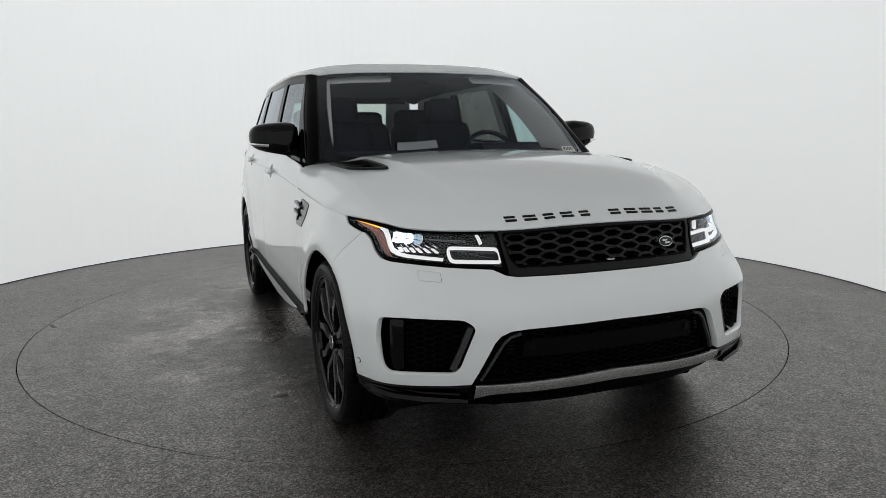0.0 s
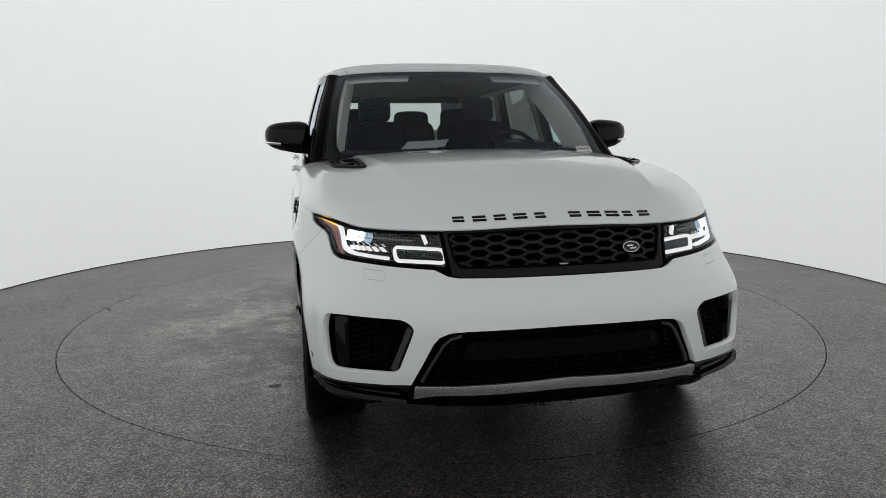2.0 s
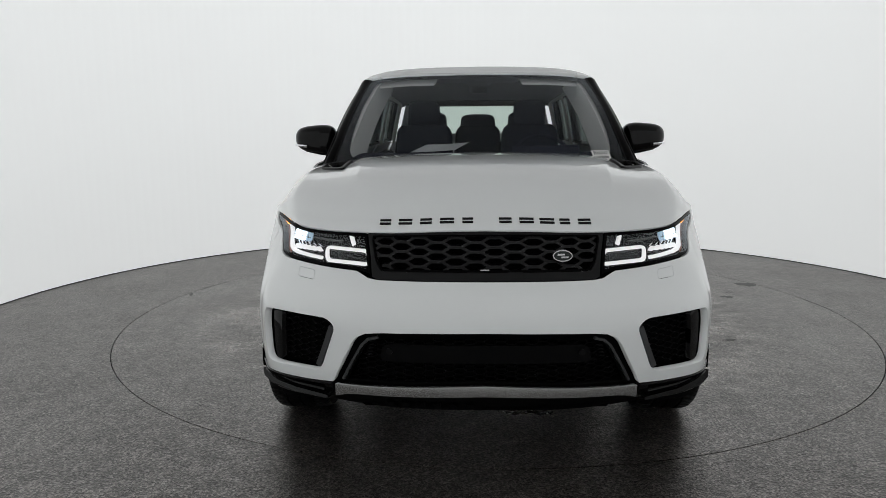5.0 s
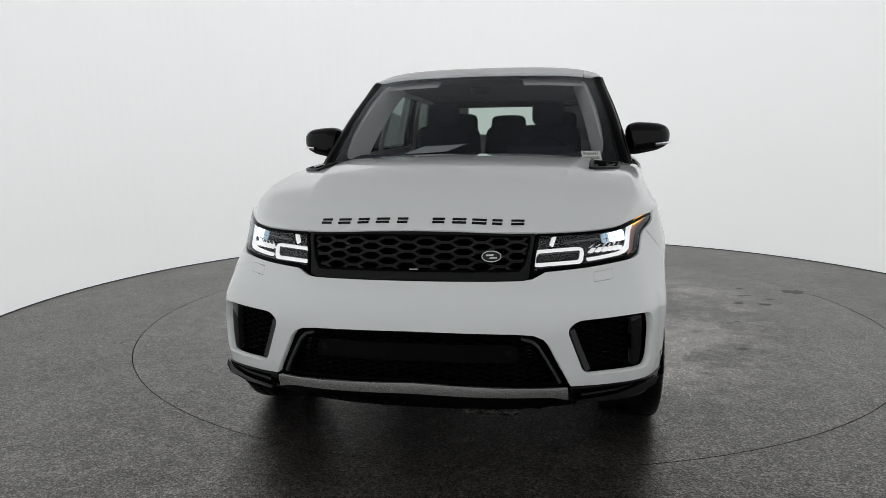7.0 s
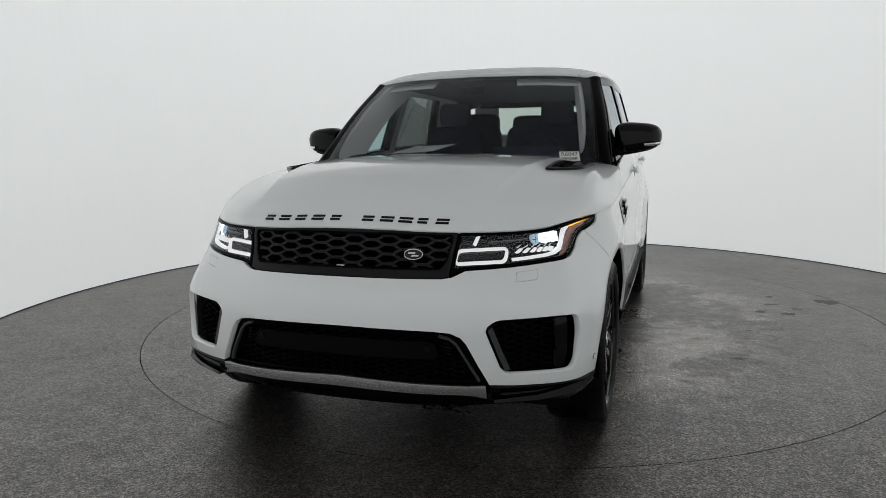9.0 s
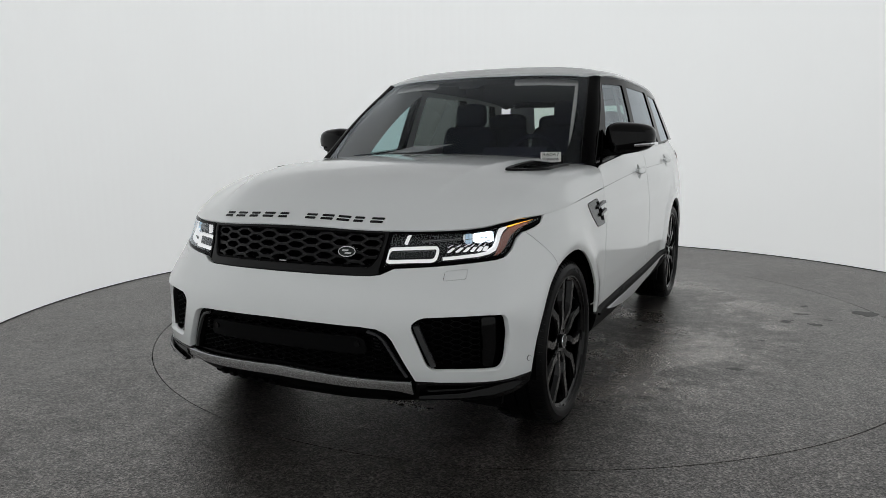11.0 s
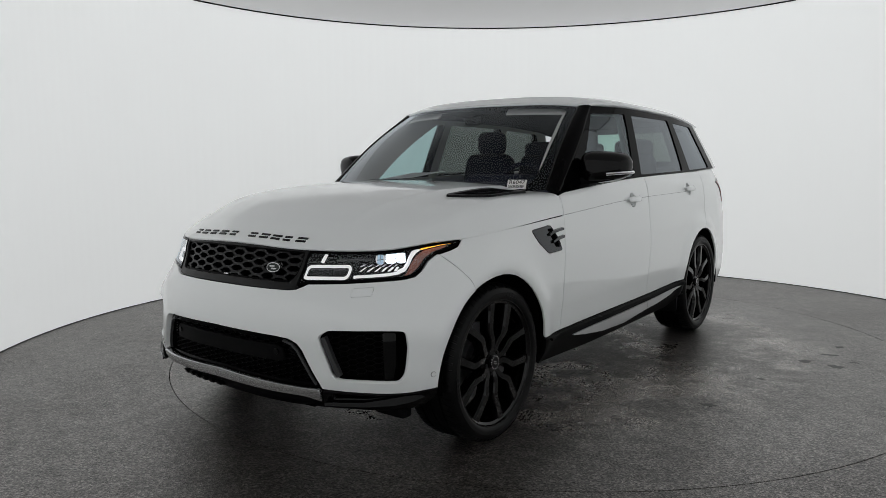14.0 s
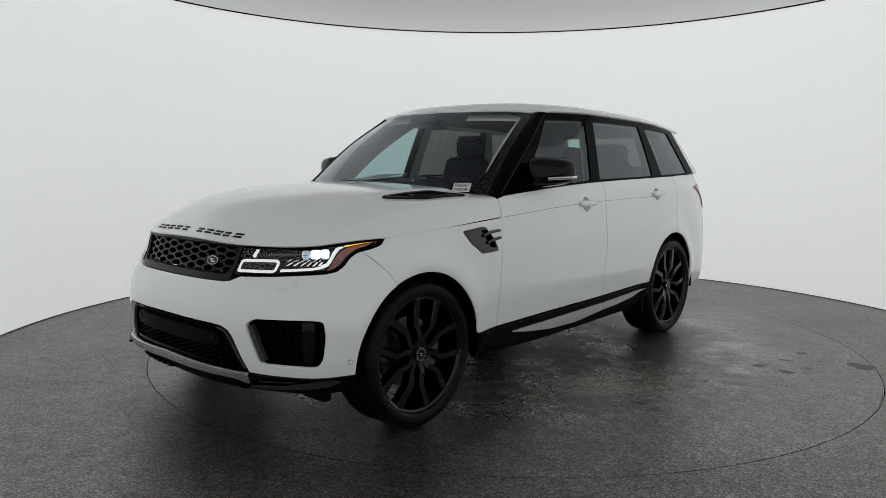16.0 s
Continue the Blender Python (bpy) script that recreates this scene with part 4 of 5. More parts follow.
for sd in (1, -1):
    lamp = panel("headlamp", lambda a, b: skin(a, b, -0.06), mir(inset(resample(HL_O, 0.04), -0.012), sd), M_MATT, car, step=0.05, thick=0, label="lit headlamp with white light signature and amber tip")
    hl_hole = inset(resample(HL_O, 0.03), 0.010)
    panel("lamp_bezel", lambda a, b: skin(a, b, -0.003), mir(HL_O, sd), M_BLACK, lamp, holes=[mir(hl_hole, sd)], step=0.03, thick=0.055, label="black lamp bezel")
    panel("lamp_lens", lambda a, b: skin(a, b, -0.002), mir(hl_hole, sd), M_CLEAR, lamp, step=0.04, thick=0)
    bm = bmesh.new()
    ring = rounded([(0.478, 0.833), (0.494, 0.880), (0.715, 0.884), (0.696, 0.836)], 0.021, 6)
    strip(bm, mir(ring, sd), 0.0128, -0.014, 0.012, closed=True)
    part("light_ring", bm, M_DRL, lamp, "glowing white light ring")
    bm = bmesh.new()
    slab(bm, mir(inset(ring, 0.012), sd), lambda a, b, o: skin(a, b, o), -0.045, -0.024)
    part("ring_insert", bm, M_SATIN, lamp, "dark smoked insert")
    bm = bmesh.new()
    strip(bm, mir([(0.566, 0.899), (0.576, 0.918), (0.590, 0.940)], sd), 0.015, -0.014, 0.012)
    part("light_tick", bm, M_DRL, lamp, "glowing white upright light")
    bm = bmesh.new()
    strip(bm, mir([(0.728, 0.8415), (0.80, 0.845), (0.90, 0.85), (0.965, 0.857)], sd), 0.0115, -0.014, 0.012)
    strip(bm, mir([(0.955, 0.858), (1.0, 0.869), (1.026, 0.89), (1.05, 0.918), (1.076, 0.941), (1.105, 0.952)], sd), 0.016, -0.014, 0.012)
    part("light_blade", bm, M_DRL, lamp, "glowing white curved light")
    bm = bmesh.new()
    strip(bm, mir([(1.112, 0.953), (1.16, 0.960), (1.21, 0.967), (1.272, 0.974)], sd), 0.0105, -0.009, 0.012)
    part("indicator", bm, M_AMBER, lamp, "glowing amber indicator tip")
    panel("reflector", lambda a, b: skin(a, b, -0.022), mir([(0.99, 0.842), (1.04, 0.852), (1.08, 0.873), (1.125, 0.910), (1.18, 0.938), (1.24, 0.952), (1.26, 0.962), (1.2, 0.955), (1.13, 0.944), (1.085, 0.924), (1.05, 0.893), (1.02, 0.862)], sd), M_ORANGE, lamp, step=0.02, thick=0.004, label="red-brown side reflector")
    for s, z, r, mt, nm, lb in ((0.990, 0.918, 0.030, M_LED, "main_beam", "glowing blue-white beam unit"), (0.922, 0.917, 0.033, M_LED, "main_beam", "glowing blue-white beam unit"), (0.858, 0.914, 0.019, M_LENS, "projector", "clear blue glass projector")):
        bm = bmesh.new()
        slab(bm, mir(oval(s, z, r + 0.009, 0.026, 20), sd), lambda a, b, o: skin(a, b, o), -0.055, -0.034)
        ho = part("beam_housing", bm, M_CHROME, lamp, "chrome beam housing")
        bm = bmesh.new()
        slab(bm, mir(rounded([(s - r, z - 0.018), (s + r * 0.9, z - 0.020), (s + r, z + 0.018), (s - r * 0.8, z + 0.021)], 0.007, 3), sd), lambda a, b, o: skin(a, b, o), -0.04, -0.024)
        part(nm, bm, mt, ho, lb)
        bm = bmesh.new()
        strip(bm, mir([(s - r, z - 0.004), (s + r, z - 0.001)], sd), 0.003, -0.0235, 0.004)
        strip(bm, mir([(s - 0.003, z - 0.017), (s + 0.001, z + 0.017)], sd), 0.0025, -0.0235, 0.004)
        part("lens_rib", bm, M_SATIN, ho)
    bm = bmesh.new()
    strip(bm, mir([(0.64, 0.906), (0.72, 0.908), (0.82, 0.912)], sd), 0.007, -0.028, 0.012)
    strip(bm, mir([(0.62, 0.936), (0.72, 0.938), (0.81, 0.94)], sd), 0.007, -0.028, 0.012)
    part("lamp_shelf", bm, M_GREY, lamp, "dark grey reflector shelf")
    for k in range(9):
        bm = bmesh.new()
        q = 0.70 + k * 0.0145
        strip(bm, mir([(q, 0.912), (q + 0.004, 0.934)], sd), 0.007, -0.034, 0.012)
        part("reflector_rib", bm, M_VENT, lamp)
    for k in range(6):
        q = 0.752 + k * 0.037
        for low, high, out, mt, nm in ((0.863, 0.879, -0.022, M_DRL, "reflector_cell"), (0.881, 0.892, -0.03, M_CHROME, "reflector_hood")):
            bm = bmesh.new()
            lean = (high - low) * 0.75
            slab(bm, [(sd * a, b) for a, b in ((q, low), (q + 0.012, low + 0.001), (q + 0.024 + lean, high), (q + 0.014 + lean, high - 0.001))], lambda a, b, o: skin(a, b, o), -0.042, out)
            part(nm, bm, mt, lamp, "small bright reflector cell")

# hood air vents
for sd in (1, -1):
    hv = panel("hood_vent", lambda a, b: hood_at(a, b) - normal_of(hood_at, a, b, 0.01) * 0.002, mir(inset(resample(VENT_H, 0.03), -0.01), sd), M_BLACK, hood, step=0.03, thick=0, label="gloss black hood vent")

    def on_hood(a, b, o):
        return hood_at(a, b) + normal_of(hood_at, a, b, 0.01) * o
    bm = bmesh.new()
    strip(bm, mir(inset(resample(VENT_H, 0.03), 0.008), sd), 0.024, 0.011, 0.02, surf=on_hood, closed=True)
    part("vent_rim", bm, M_SATIN, hv, "satin black rim")
    bm = bmesh.new()
    strip(bm, mir([(0.655, 0.625), (0.70, 0.70), (0.715, 0.82)], sd), 0.06, 0.013, 0.014, surf=on_hood)
    part("vent_slat", bm, M_BLACK, hv)


# ---- wheels ----


def make_wheel():
    """A wheel at the origin, its outer face towards +x."""
    hub = part("wheel", revolve([(-0.06, 0.285), (0.085, 0.276), (0.112, 0.281), (0.119, 0.2925), (0.127, 0.296), (0.128, 0.301), (0.122, 0.304), (0.1, 0.303), (-0.06, 0.303)], 72, close=True), M_RIM, None, "gloss black split-spoke alloy wheel")
    prof = [(-0.118, 0.298), (-0.128, 0.310), (-0.1375, 0.338), (-0.134, 0.358), (-0.122, 0.373), (-0.105, 0.380)]
    for x in (-0.062, 0.0, 0.062):
        prof += [(x - 0.006, 0.383), (x - 0.0055, 0.375), (x + 0.0055, 0.375), (x + 0.006, 0.383)]
    prof += [(0.105, 0.380), (0.122, 0.373), (0.134, 0.358), (0.1365, 0.345), (0.1385, 0.3435), (0.1375, 0.33), (0.1365, 0.325), (0.134, 0.317), (0.126, 0.308)]
    tyre = part("tyre", revolve(prof, 96), M_RUBBER, hub, "black low-profile tyre", angle=50)
    for sg in (-1, 1):
        bm = bmesh.new()
        for k in range(72):
            a = 2 * math.pi * k / 72
            rows = []
            for x, dz, t in ((0.066, 0, 0.0), (0.095, 0, 0.004), (0.118, 0.006, 0.007), (0.129, 0.016, 0.008)):
                q = a + t / 0.39 * 1.6
                rows.append([bm.verts.new((sg * x, (0.3822 - dz + h) * math.cos(q + w), (0.3822 - dz + h) * math.sin(q + w))) for w, h in ((-0.036, -0.004), (-0.030, 0.003), (0.030, 0.003), (0.036, -0.004))])
            for u, w in zip(rows, rows[1:]):
                for j in range(3):
                    bm.faces.new((u[j], u[j + 1], w[j + 1], w[j]))
        tagged(part("tread", bm, M_RUBBER, tyre, angle=50), kind="stuff")
    for c0, n in ((70, 5), (190, 5), (20, 4), (310, 4)):
        bm = bmesh.new()
        for i in range(n):
            w0 = radians(c0 + 4.2 * i)
            slab(bm, [(w0 + 0.002, 0.327), (w0 + 0.052, 0.327), (w0 + 0.052, 0.346), (w0 + 0.002, 0.346)], lambda q, r, d: (d, r * math.cos(q), r * math.sin(q)), 0.130, 0.1392)
        part("sidewall_mark", bm, M_SATIN, tyre, "row of plain raised grey bars")
    for k in range(5):
        bm = bmesh.new()
        base = radians(72 * k + 90)

        def at(r, ang, x):
            return (x, r * math.cos(base + ang), r * math.sin(base + ang))
        for sg in (-1, 1):
            # one prong of the fork, in stations from hub to rim: radius, offset from the fork's axis, half width, face height
            st = [(r, math.asin(off / r) * sg, w, x) for r, off, w, x in ((0.045, 0.012, 0.0185, 0.098), (0.085, 0.0175, 0.020, 0.106), (0.112, 0.030, 0.0205, 0.111), (0.14, 0.050, 0.021, 0.114), (0.168, 0.064, 0.0225, 0.115), (0.21, 0.068, 0.0230, 0.115), (0.25, 0.071, 0.0235, 0.1155), (0.275, 0.073, 0.0255, 0.1155), (0.292, 0.074, 0.032, 0.115))]
            rows = []
            for r, a, w, x in st:
                h = w / r
                rows.append([bm.verts.new(at(r, a + d * h, xx)) for d, xx in ((-1.12, x - 0.05), (-1.0, x - 0.014), (-0.66, x), (0.66, x), (1.0, x - 0.014), (1.12, x - 0.05))])
            for u, w in zip(rows, rows[1:]):
                for j in range(5):
                    bm.faces.new((u[j], u[j + 1], w[j + 1], w[j]))
            bm.faces.new(rows[0])
            bm.faces.new(rows[-1][::-1])
        part("spoke", bm, M_RIM, hub)
        bm = bmesh.new()
        tube(bm, [at(0.056, radians(36), 0.082), at(0.056, radians(36), 0.103)], 0.0095, 6)
        part("wheel_nut", bm, M_SATIN, hub)
    part("hub_disc", revolve([(0.05, 0.0005), (0.10, 0.03), (0.098, 0.066), (0.072, 0.08), (0.02, 0.085)], 48), M_RIM, hub)
    cap = part("hub_cap", revolve([(0.098, 0.034), (0.111, 0.033), (0.114, 0.029), (0.114, 0.0005)], 40), M_SATIN, hub, "round black hub cap")
    part("cap_ring", revolve([(0.112, 0.0335), (0.1155, 0.0325), (0.1155, 0.030), (0.112, 0.0295)], 40, close=True), M_CHROME, cap, "thin bright ring")
    bm = bmesh.new()
    for y0, z0 in ((-0.014, 0.004), (-0.008, -0.006)):
        box(bm, (0.003, 0.022, 0.004), pose(0.1145, y0 + 0.011, z0))
    part("cap_mark", bm, M_SILVER, cap, "two plain pale bars")
    part("brake_disc", revolve([(-0.02, 0.08), (-0.02, 0.185), (0.008, 0.185), (0.008, 0.10), (0.03, 0.095), (0.03, 0.08)], 60, close=True), M_STEEL, hub, "steel brake disc")
    bm = bmesh.new()
    n = 12
    poly = [(0.205 * math.cos(radians(-32 + 64 * i / n)), 0.205 * math.sin(radians(-32 + 64 * i / n))) for i in range(n + 1)] + [(0.125 * math.cos(radians(32 - 64 * i / n)), 0.125 * math.sin(radians(32 - 64 * i / n))) for i in range(n + 1)]
    slab(bm, poly, lambda a, b, d: (d, a, b), -0.05, 0.045)
    part("caliper", bm, M_STEEL, hub, "grey brake caliper")
    bm = bmesh.new()
    tube(bm, [(0.085, 0.262 * math.cos(0.9), 0.262 * math.sin(0.9)), (0.105, 0.25 * math.cos(0.9), 0.25 * math.sin(0.9))], 0.004, 6)
    part("valve", bm, M_SATIN, hub)
    for ob in [hub] + [c for c in hub.children if c.name.split('.')[0] in ('spoke',)]:
        ob.data.transform(Matrix.Diagonal((1, 1.03, 1.03, 1)))
    return hub


WHEEL_SPIN = -11
WHEEL_X = 0.861
wheel = make_wheel()
wheel.parent = car
HUB_Z = 0.3845
wheel.matrix_basis = pose(WHEEL_X, -WHEEL_Y, HUB_Z, WHEEL_SPIN, 0, 0)
for x, y, spin, turn in ((WHEEL_X, WHEEL_Y, 2, 0), (-WHEEL_X, -WHEEL_Y, 30, 180), (-WHEEL_X, WHEEL_Y, 8, 180)):
    copy_thing(wheel, pose(x, y, HUB_Z, 0, 0, turn) @ pose(0, 0, 0, spin, 0, 0))

# black cowl between hood and windscreen


def cowl_at(u, v):
    a, b = hood_at(u, 0.985) - Vector((0, 0, 0.012)), shield_at(u, 0.015) - Vector((0, 0, 0.01))
    return a.lerp(b, v)


panel("cowl", cowl_at, [(-0.97, 0), (0.97, 0), (0.97, 1.05), (-0.97, 1.05)], M_SATIN, car, step=0.08, thick=0.02, label="black cowl below the windscreen")

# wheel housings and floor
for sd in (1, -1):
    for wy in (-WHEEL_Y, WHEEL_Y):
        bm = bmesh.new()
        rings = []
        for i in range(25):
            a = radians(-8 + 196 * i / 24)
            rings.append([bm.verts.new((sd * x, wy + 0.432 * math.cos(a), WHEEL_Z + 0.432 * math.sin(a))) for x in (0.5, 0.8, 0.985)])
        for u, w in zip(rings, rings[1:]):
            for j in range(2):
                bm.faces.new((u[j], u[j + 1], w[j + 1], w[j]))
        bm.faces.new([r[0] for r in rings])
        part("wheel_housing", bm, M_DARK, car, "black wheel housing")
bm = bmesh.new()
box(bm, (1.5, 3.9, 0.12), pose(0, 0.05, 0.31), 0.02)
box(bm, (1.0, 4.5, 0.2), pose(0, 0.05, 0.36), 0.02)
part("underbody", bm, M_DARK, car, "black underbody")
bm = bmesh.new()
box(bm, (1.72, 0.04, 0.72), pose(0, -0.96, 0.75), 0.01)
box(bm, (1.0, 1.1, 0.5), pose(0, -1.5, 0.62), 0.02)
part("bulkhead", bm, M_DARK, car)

# sills
for sd in (1, -1):
    sill = panel("sill", lambda a, b: skin(a, b, 0.006 + 0.2 * (min(b, 0.40) - 0.40)), mir([(s_y(-1.03), 0.418), (s_y(-0.84), 0.422), (s_y(-0.3), 0.432), (s_y(0.35), 0.442), (s_y(1.04), 0.459), (s_y(1.02), 0.36), (s_y(0.9), 0.27), (s_y(-0.3), 0.245), (s_y(-0.98), 0.262)], sd), M_MATT, car, step=0.04, thick=0.05, label="black side sill")
    panel("sill_strip", lambda a, b: skin(a, b, 0.020), mir([(s_y(-0.98), 0.414), (s_y(-0.84), 0.418), (s_y(-0.3), 0.430), (s_y(0.35), 0.440), (s_y(1.03), 0.457), (s_y(1.0), 0.436), (s_y(0.35), 0.412), (s_y(-0.3), 0.399), (s_y(-0.75), 0.396), (s_y(-0.98), 0.402)], sd), M_MATT, sill, step=0.02, thick=0.02, label="gloss black sill strip")
    for o in ([(-0.69, 0.374), (-0.45, 0.384), (0.352, 0.403), (0.378, 0.352), (0.0, 0.318), (-0.3, 0.325), (-0.55, 0.352)], [(0.366, 0.403), (0.98, 0.428), (0.80, 0.385), (0.55, 0.36), (0.392, 0.352)]):
        panel("sill_insert", lambda a, b: skin(a, b, 0.013 + 0.10 * (0.40 - b)), mir([(s_y(y), z) for y, z in o], sd), M_PALE, sill, step=0.02, thick=0.03, label="satin silver sill insert")
    bm = bmesh.new()
    slab(bm, [(0, 0.21), (0, 0.46), (0.05, 0.48), (0.02, 0.25)], lambda a, b, d: (d, 1.045 + a, b), sd * 0.72, sd * 0.955)
    part("mud_flap", bm, M_SATIN, car, "black mud flap")

# door handles
for sd in (1, -1):
    for y, z in HANDLES:
        s = s_y(y)
        rings, bm = [], bmesh.new()
        for k, r in enumerate((0.0425, 0.039, 0.031, 0.018, 0.003)):
            rings.append([bm.verts.new(skin(sd * a, b, -(0.0, 0.008, 0.015, 0.019, 0.020)[k])) for a, b in oval(s, z - 0.003, r, r, 28)])
        for u, w in zip(rings, rings[1:]):
            for k in range(28):
                bm.faces.new((u[k], u[(k + 1) % 28], w[(k + 1) % 28], w[k]))
        h = part("door_handle", bm, M_WHITE, car, "white pull handle over a dished cup", angle=80)
        rings, bm = [], bmesh.new()
        for k in range(15):
            q = -1 + 2 * k / 14
            w, o = 0.0175 * (1 - abs(q) ** 6) ** 0.5 + 0.002, 0.028 - 0.014 * q * q
            rings.append([bm.verts.new(skin(sd * (s + 0.006 + 0.098 * q), z + 0.004 + 0.003 * q + w * math.cos(f), o + 0.5 * w * math.sin(f))) for f in [2 * math.pi * i / 12 for i in range(12)]])
        for u, w in zip(rings, rings[1:]):
            for k in range(12):
                bm.faces.new((u[k], u[(k + 1) % 12], w[(k + 1) % 12], w[k]))
        for r in (rings[0][::-1], rings[-1]):
            bm.faces.new(r)
        for q in (-0.085, 0.09):
            slab(bm, mir(oval(s + 0.006 + q, z + 0.004, 0.014, 0.011, 12), sd), lambda a, b, o: skin(a, b, o), -0.004, 0.02)
        part("handle_grip", bm, M_WHITE, h, "white handle grip", angle=80)

# fender vents
for sd in (1, -1):
    fv = panel("fender_vent", lambda a, b: skin(a, b, -0.03), mir(inset(resample(VENT_S, 0.03), -0.008), sd), M_DARK, car, step=0.04, thick=0, label="grey fender vent with two fins")
    panel("vent_frame", lambda a, b: skin(a, b, 0.003), mir(VENT_S, sd), M_VENT, fv, holes=[mir(rounded([(1.99, 0.985), (2.04, 0.985), (2.1, 0.925), (2.115, 0.88), (2.06, 0.885)], 0.008), sd)], step=0.03, thick=0.02, label="dark satin metal vent plate")
    for z0, s0 in ((0.965, 2.0), (0.925, 2.03)):
        bm = bmesh.new()
        strip(bm, mir([(s0, z0 - 0.012), (s0 + 0.03, z0 - 0.002), (s0 + 0.10, z0 + 0.006), (2.15, z0 + 0.009)], sd), 0.016, 0.014, 0.016)
        part("vent_fin", bm, M_VENT, fv, "satin grey fin")

# side character line: the crease's shade drawn as a dark grey strip
for sd in (1, -1):
    bm = bmesh.new()
    strip(bm, mir([(s, SHUT(s)) for s in np.linspace(2.20, s_y(1.17), 20)], sd), 0.0024, 0.0006, 0.003)
    part("crease_shade", bm, M_GREY, car, "thin dark strip painted as crease shade along the doors")

# mirrors


def egg(bm, c, r, e=(0.75, 0.75), nu=28, nv=18, sd=1):
    """A rounded box, its corners set by the powers e."""
    def pw(v, k):
        return math.copysign(abs(v) ** k, v)
    rows = []
    for j in range(nv + 1):
        b = -math.pi / 2 + math.pi * j / nv
        rows.append([bm.verts.new((c[0] + sd * r[0] * pw(math.cos(b), e[0]) * pw(math.cos(2 * math.pi * i / nu), e[1]), c[1] + r[1] * pw(math.cos(b), e[0]) * pw(math.sin(2 * math.pi * i / nu), e[1]), c[2] + r[2] * pw(math.sin(b), e[0]))) for i in range(nu)])
    for u, w in zip(rows, rows[1:]):
        for i in range(nu):
            bm.faces.new((u[i], u[(i + 1) % nu], w[(i + 1) % nu], w[i]))
    bmesh.ops.remove_doubles(bm, verts=bm.verts, dist=1e-5)
    return bm


for sd in (1, -1):
    bm = bmesh.new()
    egg(bm, (-0.014, 0, 0), (0.135, 0.112, 0.087), (0.6, 0.7), 36, 22)
    for v in bm.verts:
        v.co.z += 0.02 * (v.co.x / 0.12) * (1 if v.co.z < 0 else -0.45)
        v.co.y += 0.035 * (v.co.x / 0.12)
        if v.co.y > 0.03:
            v.co.y = 0.03 + (v.co.y - 0.03) * 0.3
        v.co.x *= sd
        v.co += Vector((sd * 1.044, -0.355, 1.320))
    mirror = part("door_mirror", bm, M_PIANO, car, "gloss black door mirror with pale indicator strip")
    bm = bmesh.new()
    pts = []
    for i in range(15):
        a = radians(-84 + 86 * i / 14)
        x, y = 0.121 * math.copysign(abs(math.cos(a)) ** 0.72, math.cos(a)), 0.114 * math.copysign(abs(math.sin(a)) ** 0.72, math.sin(a))
        pts.append((sd * (1.044 + x), -0.355 + y + 0.035 * x / 0.12, 1.276 + 0.010 * (x / 0.12)))
    tube(bm, pts, 0.0095, 8)
    part("mirror_indicator", bm, M_CHROME, mirror, "pale clear indicator strip")
    bm = bmesh.new()
    slab(bm, rounded([(0.88, 1.215), (0.89, 1.255), (1.0, 1.265), (1.10, 1.262), (1.09, 1.243), (0.98, 1.222)], 0.008), lambda a, b, d: (sd * a, d - 0.10 * (1 - (a - 0.87) / 0.23), b), -0.40, -0.33)
    part("mirror_arm", bm, M_BLACK, mirror, "gloss black mirror arm")
    bm = bmesh.new()
    slab(bm, [(-0.62, 1.178), (-0.34, 1.196), (-0.38, 1.30), (-0.44, 1.37)], lambda a, b, d: (sd * (green_at(a, b).x + d), a, b), -0.01, 0.012)
    part("mirror_foot", bm, M_BLACK, mirror, "gloss black mirror foot")

# tail lamps
for sd in (1, -1):
    tail_o = [(s_y(2.07), 1.172), (s_y(2.2), 1.196), (s_y(2.36), 1.20), (s_y(2.44), 1.19), (s_y(2.44), 0.98), (s_y(2.34), 0.98), (s_y(2.27), 1.07), (s_y(2.17), 1.135)]
    tl = panel("tail_lamp", lambda a, b: skin(a, b, 0.005), mir(tail_o, sd), M_PIANO, car, step=0.04, thick=0.02, label="pale red tail lamp in a black frame")
    panel("tail_lens", lambda a, b: skin(a, b, 0.008), mir(inset(resample(tail_o, 0.03), 0.011), sd), M_RED, tl, step=0.04, thick=0.004, label="pale red lens")

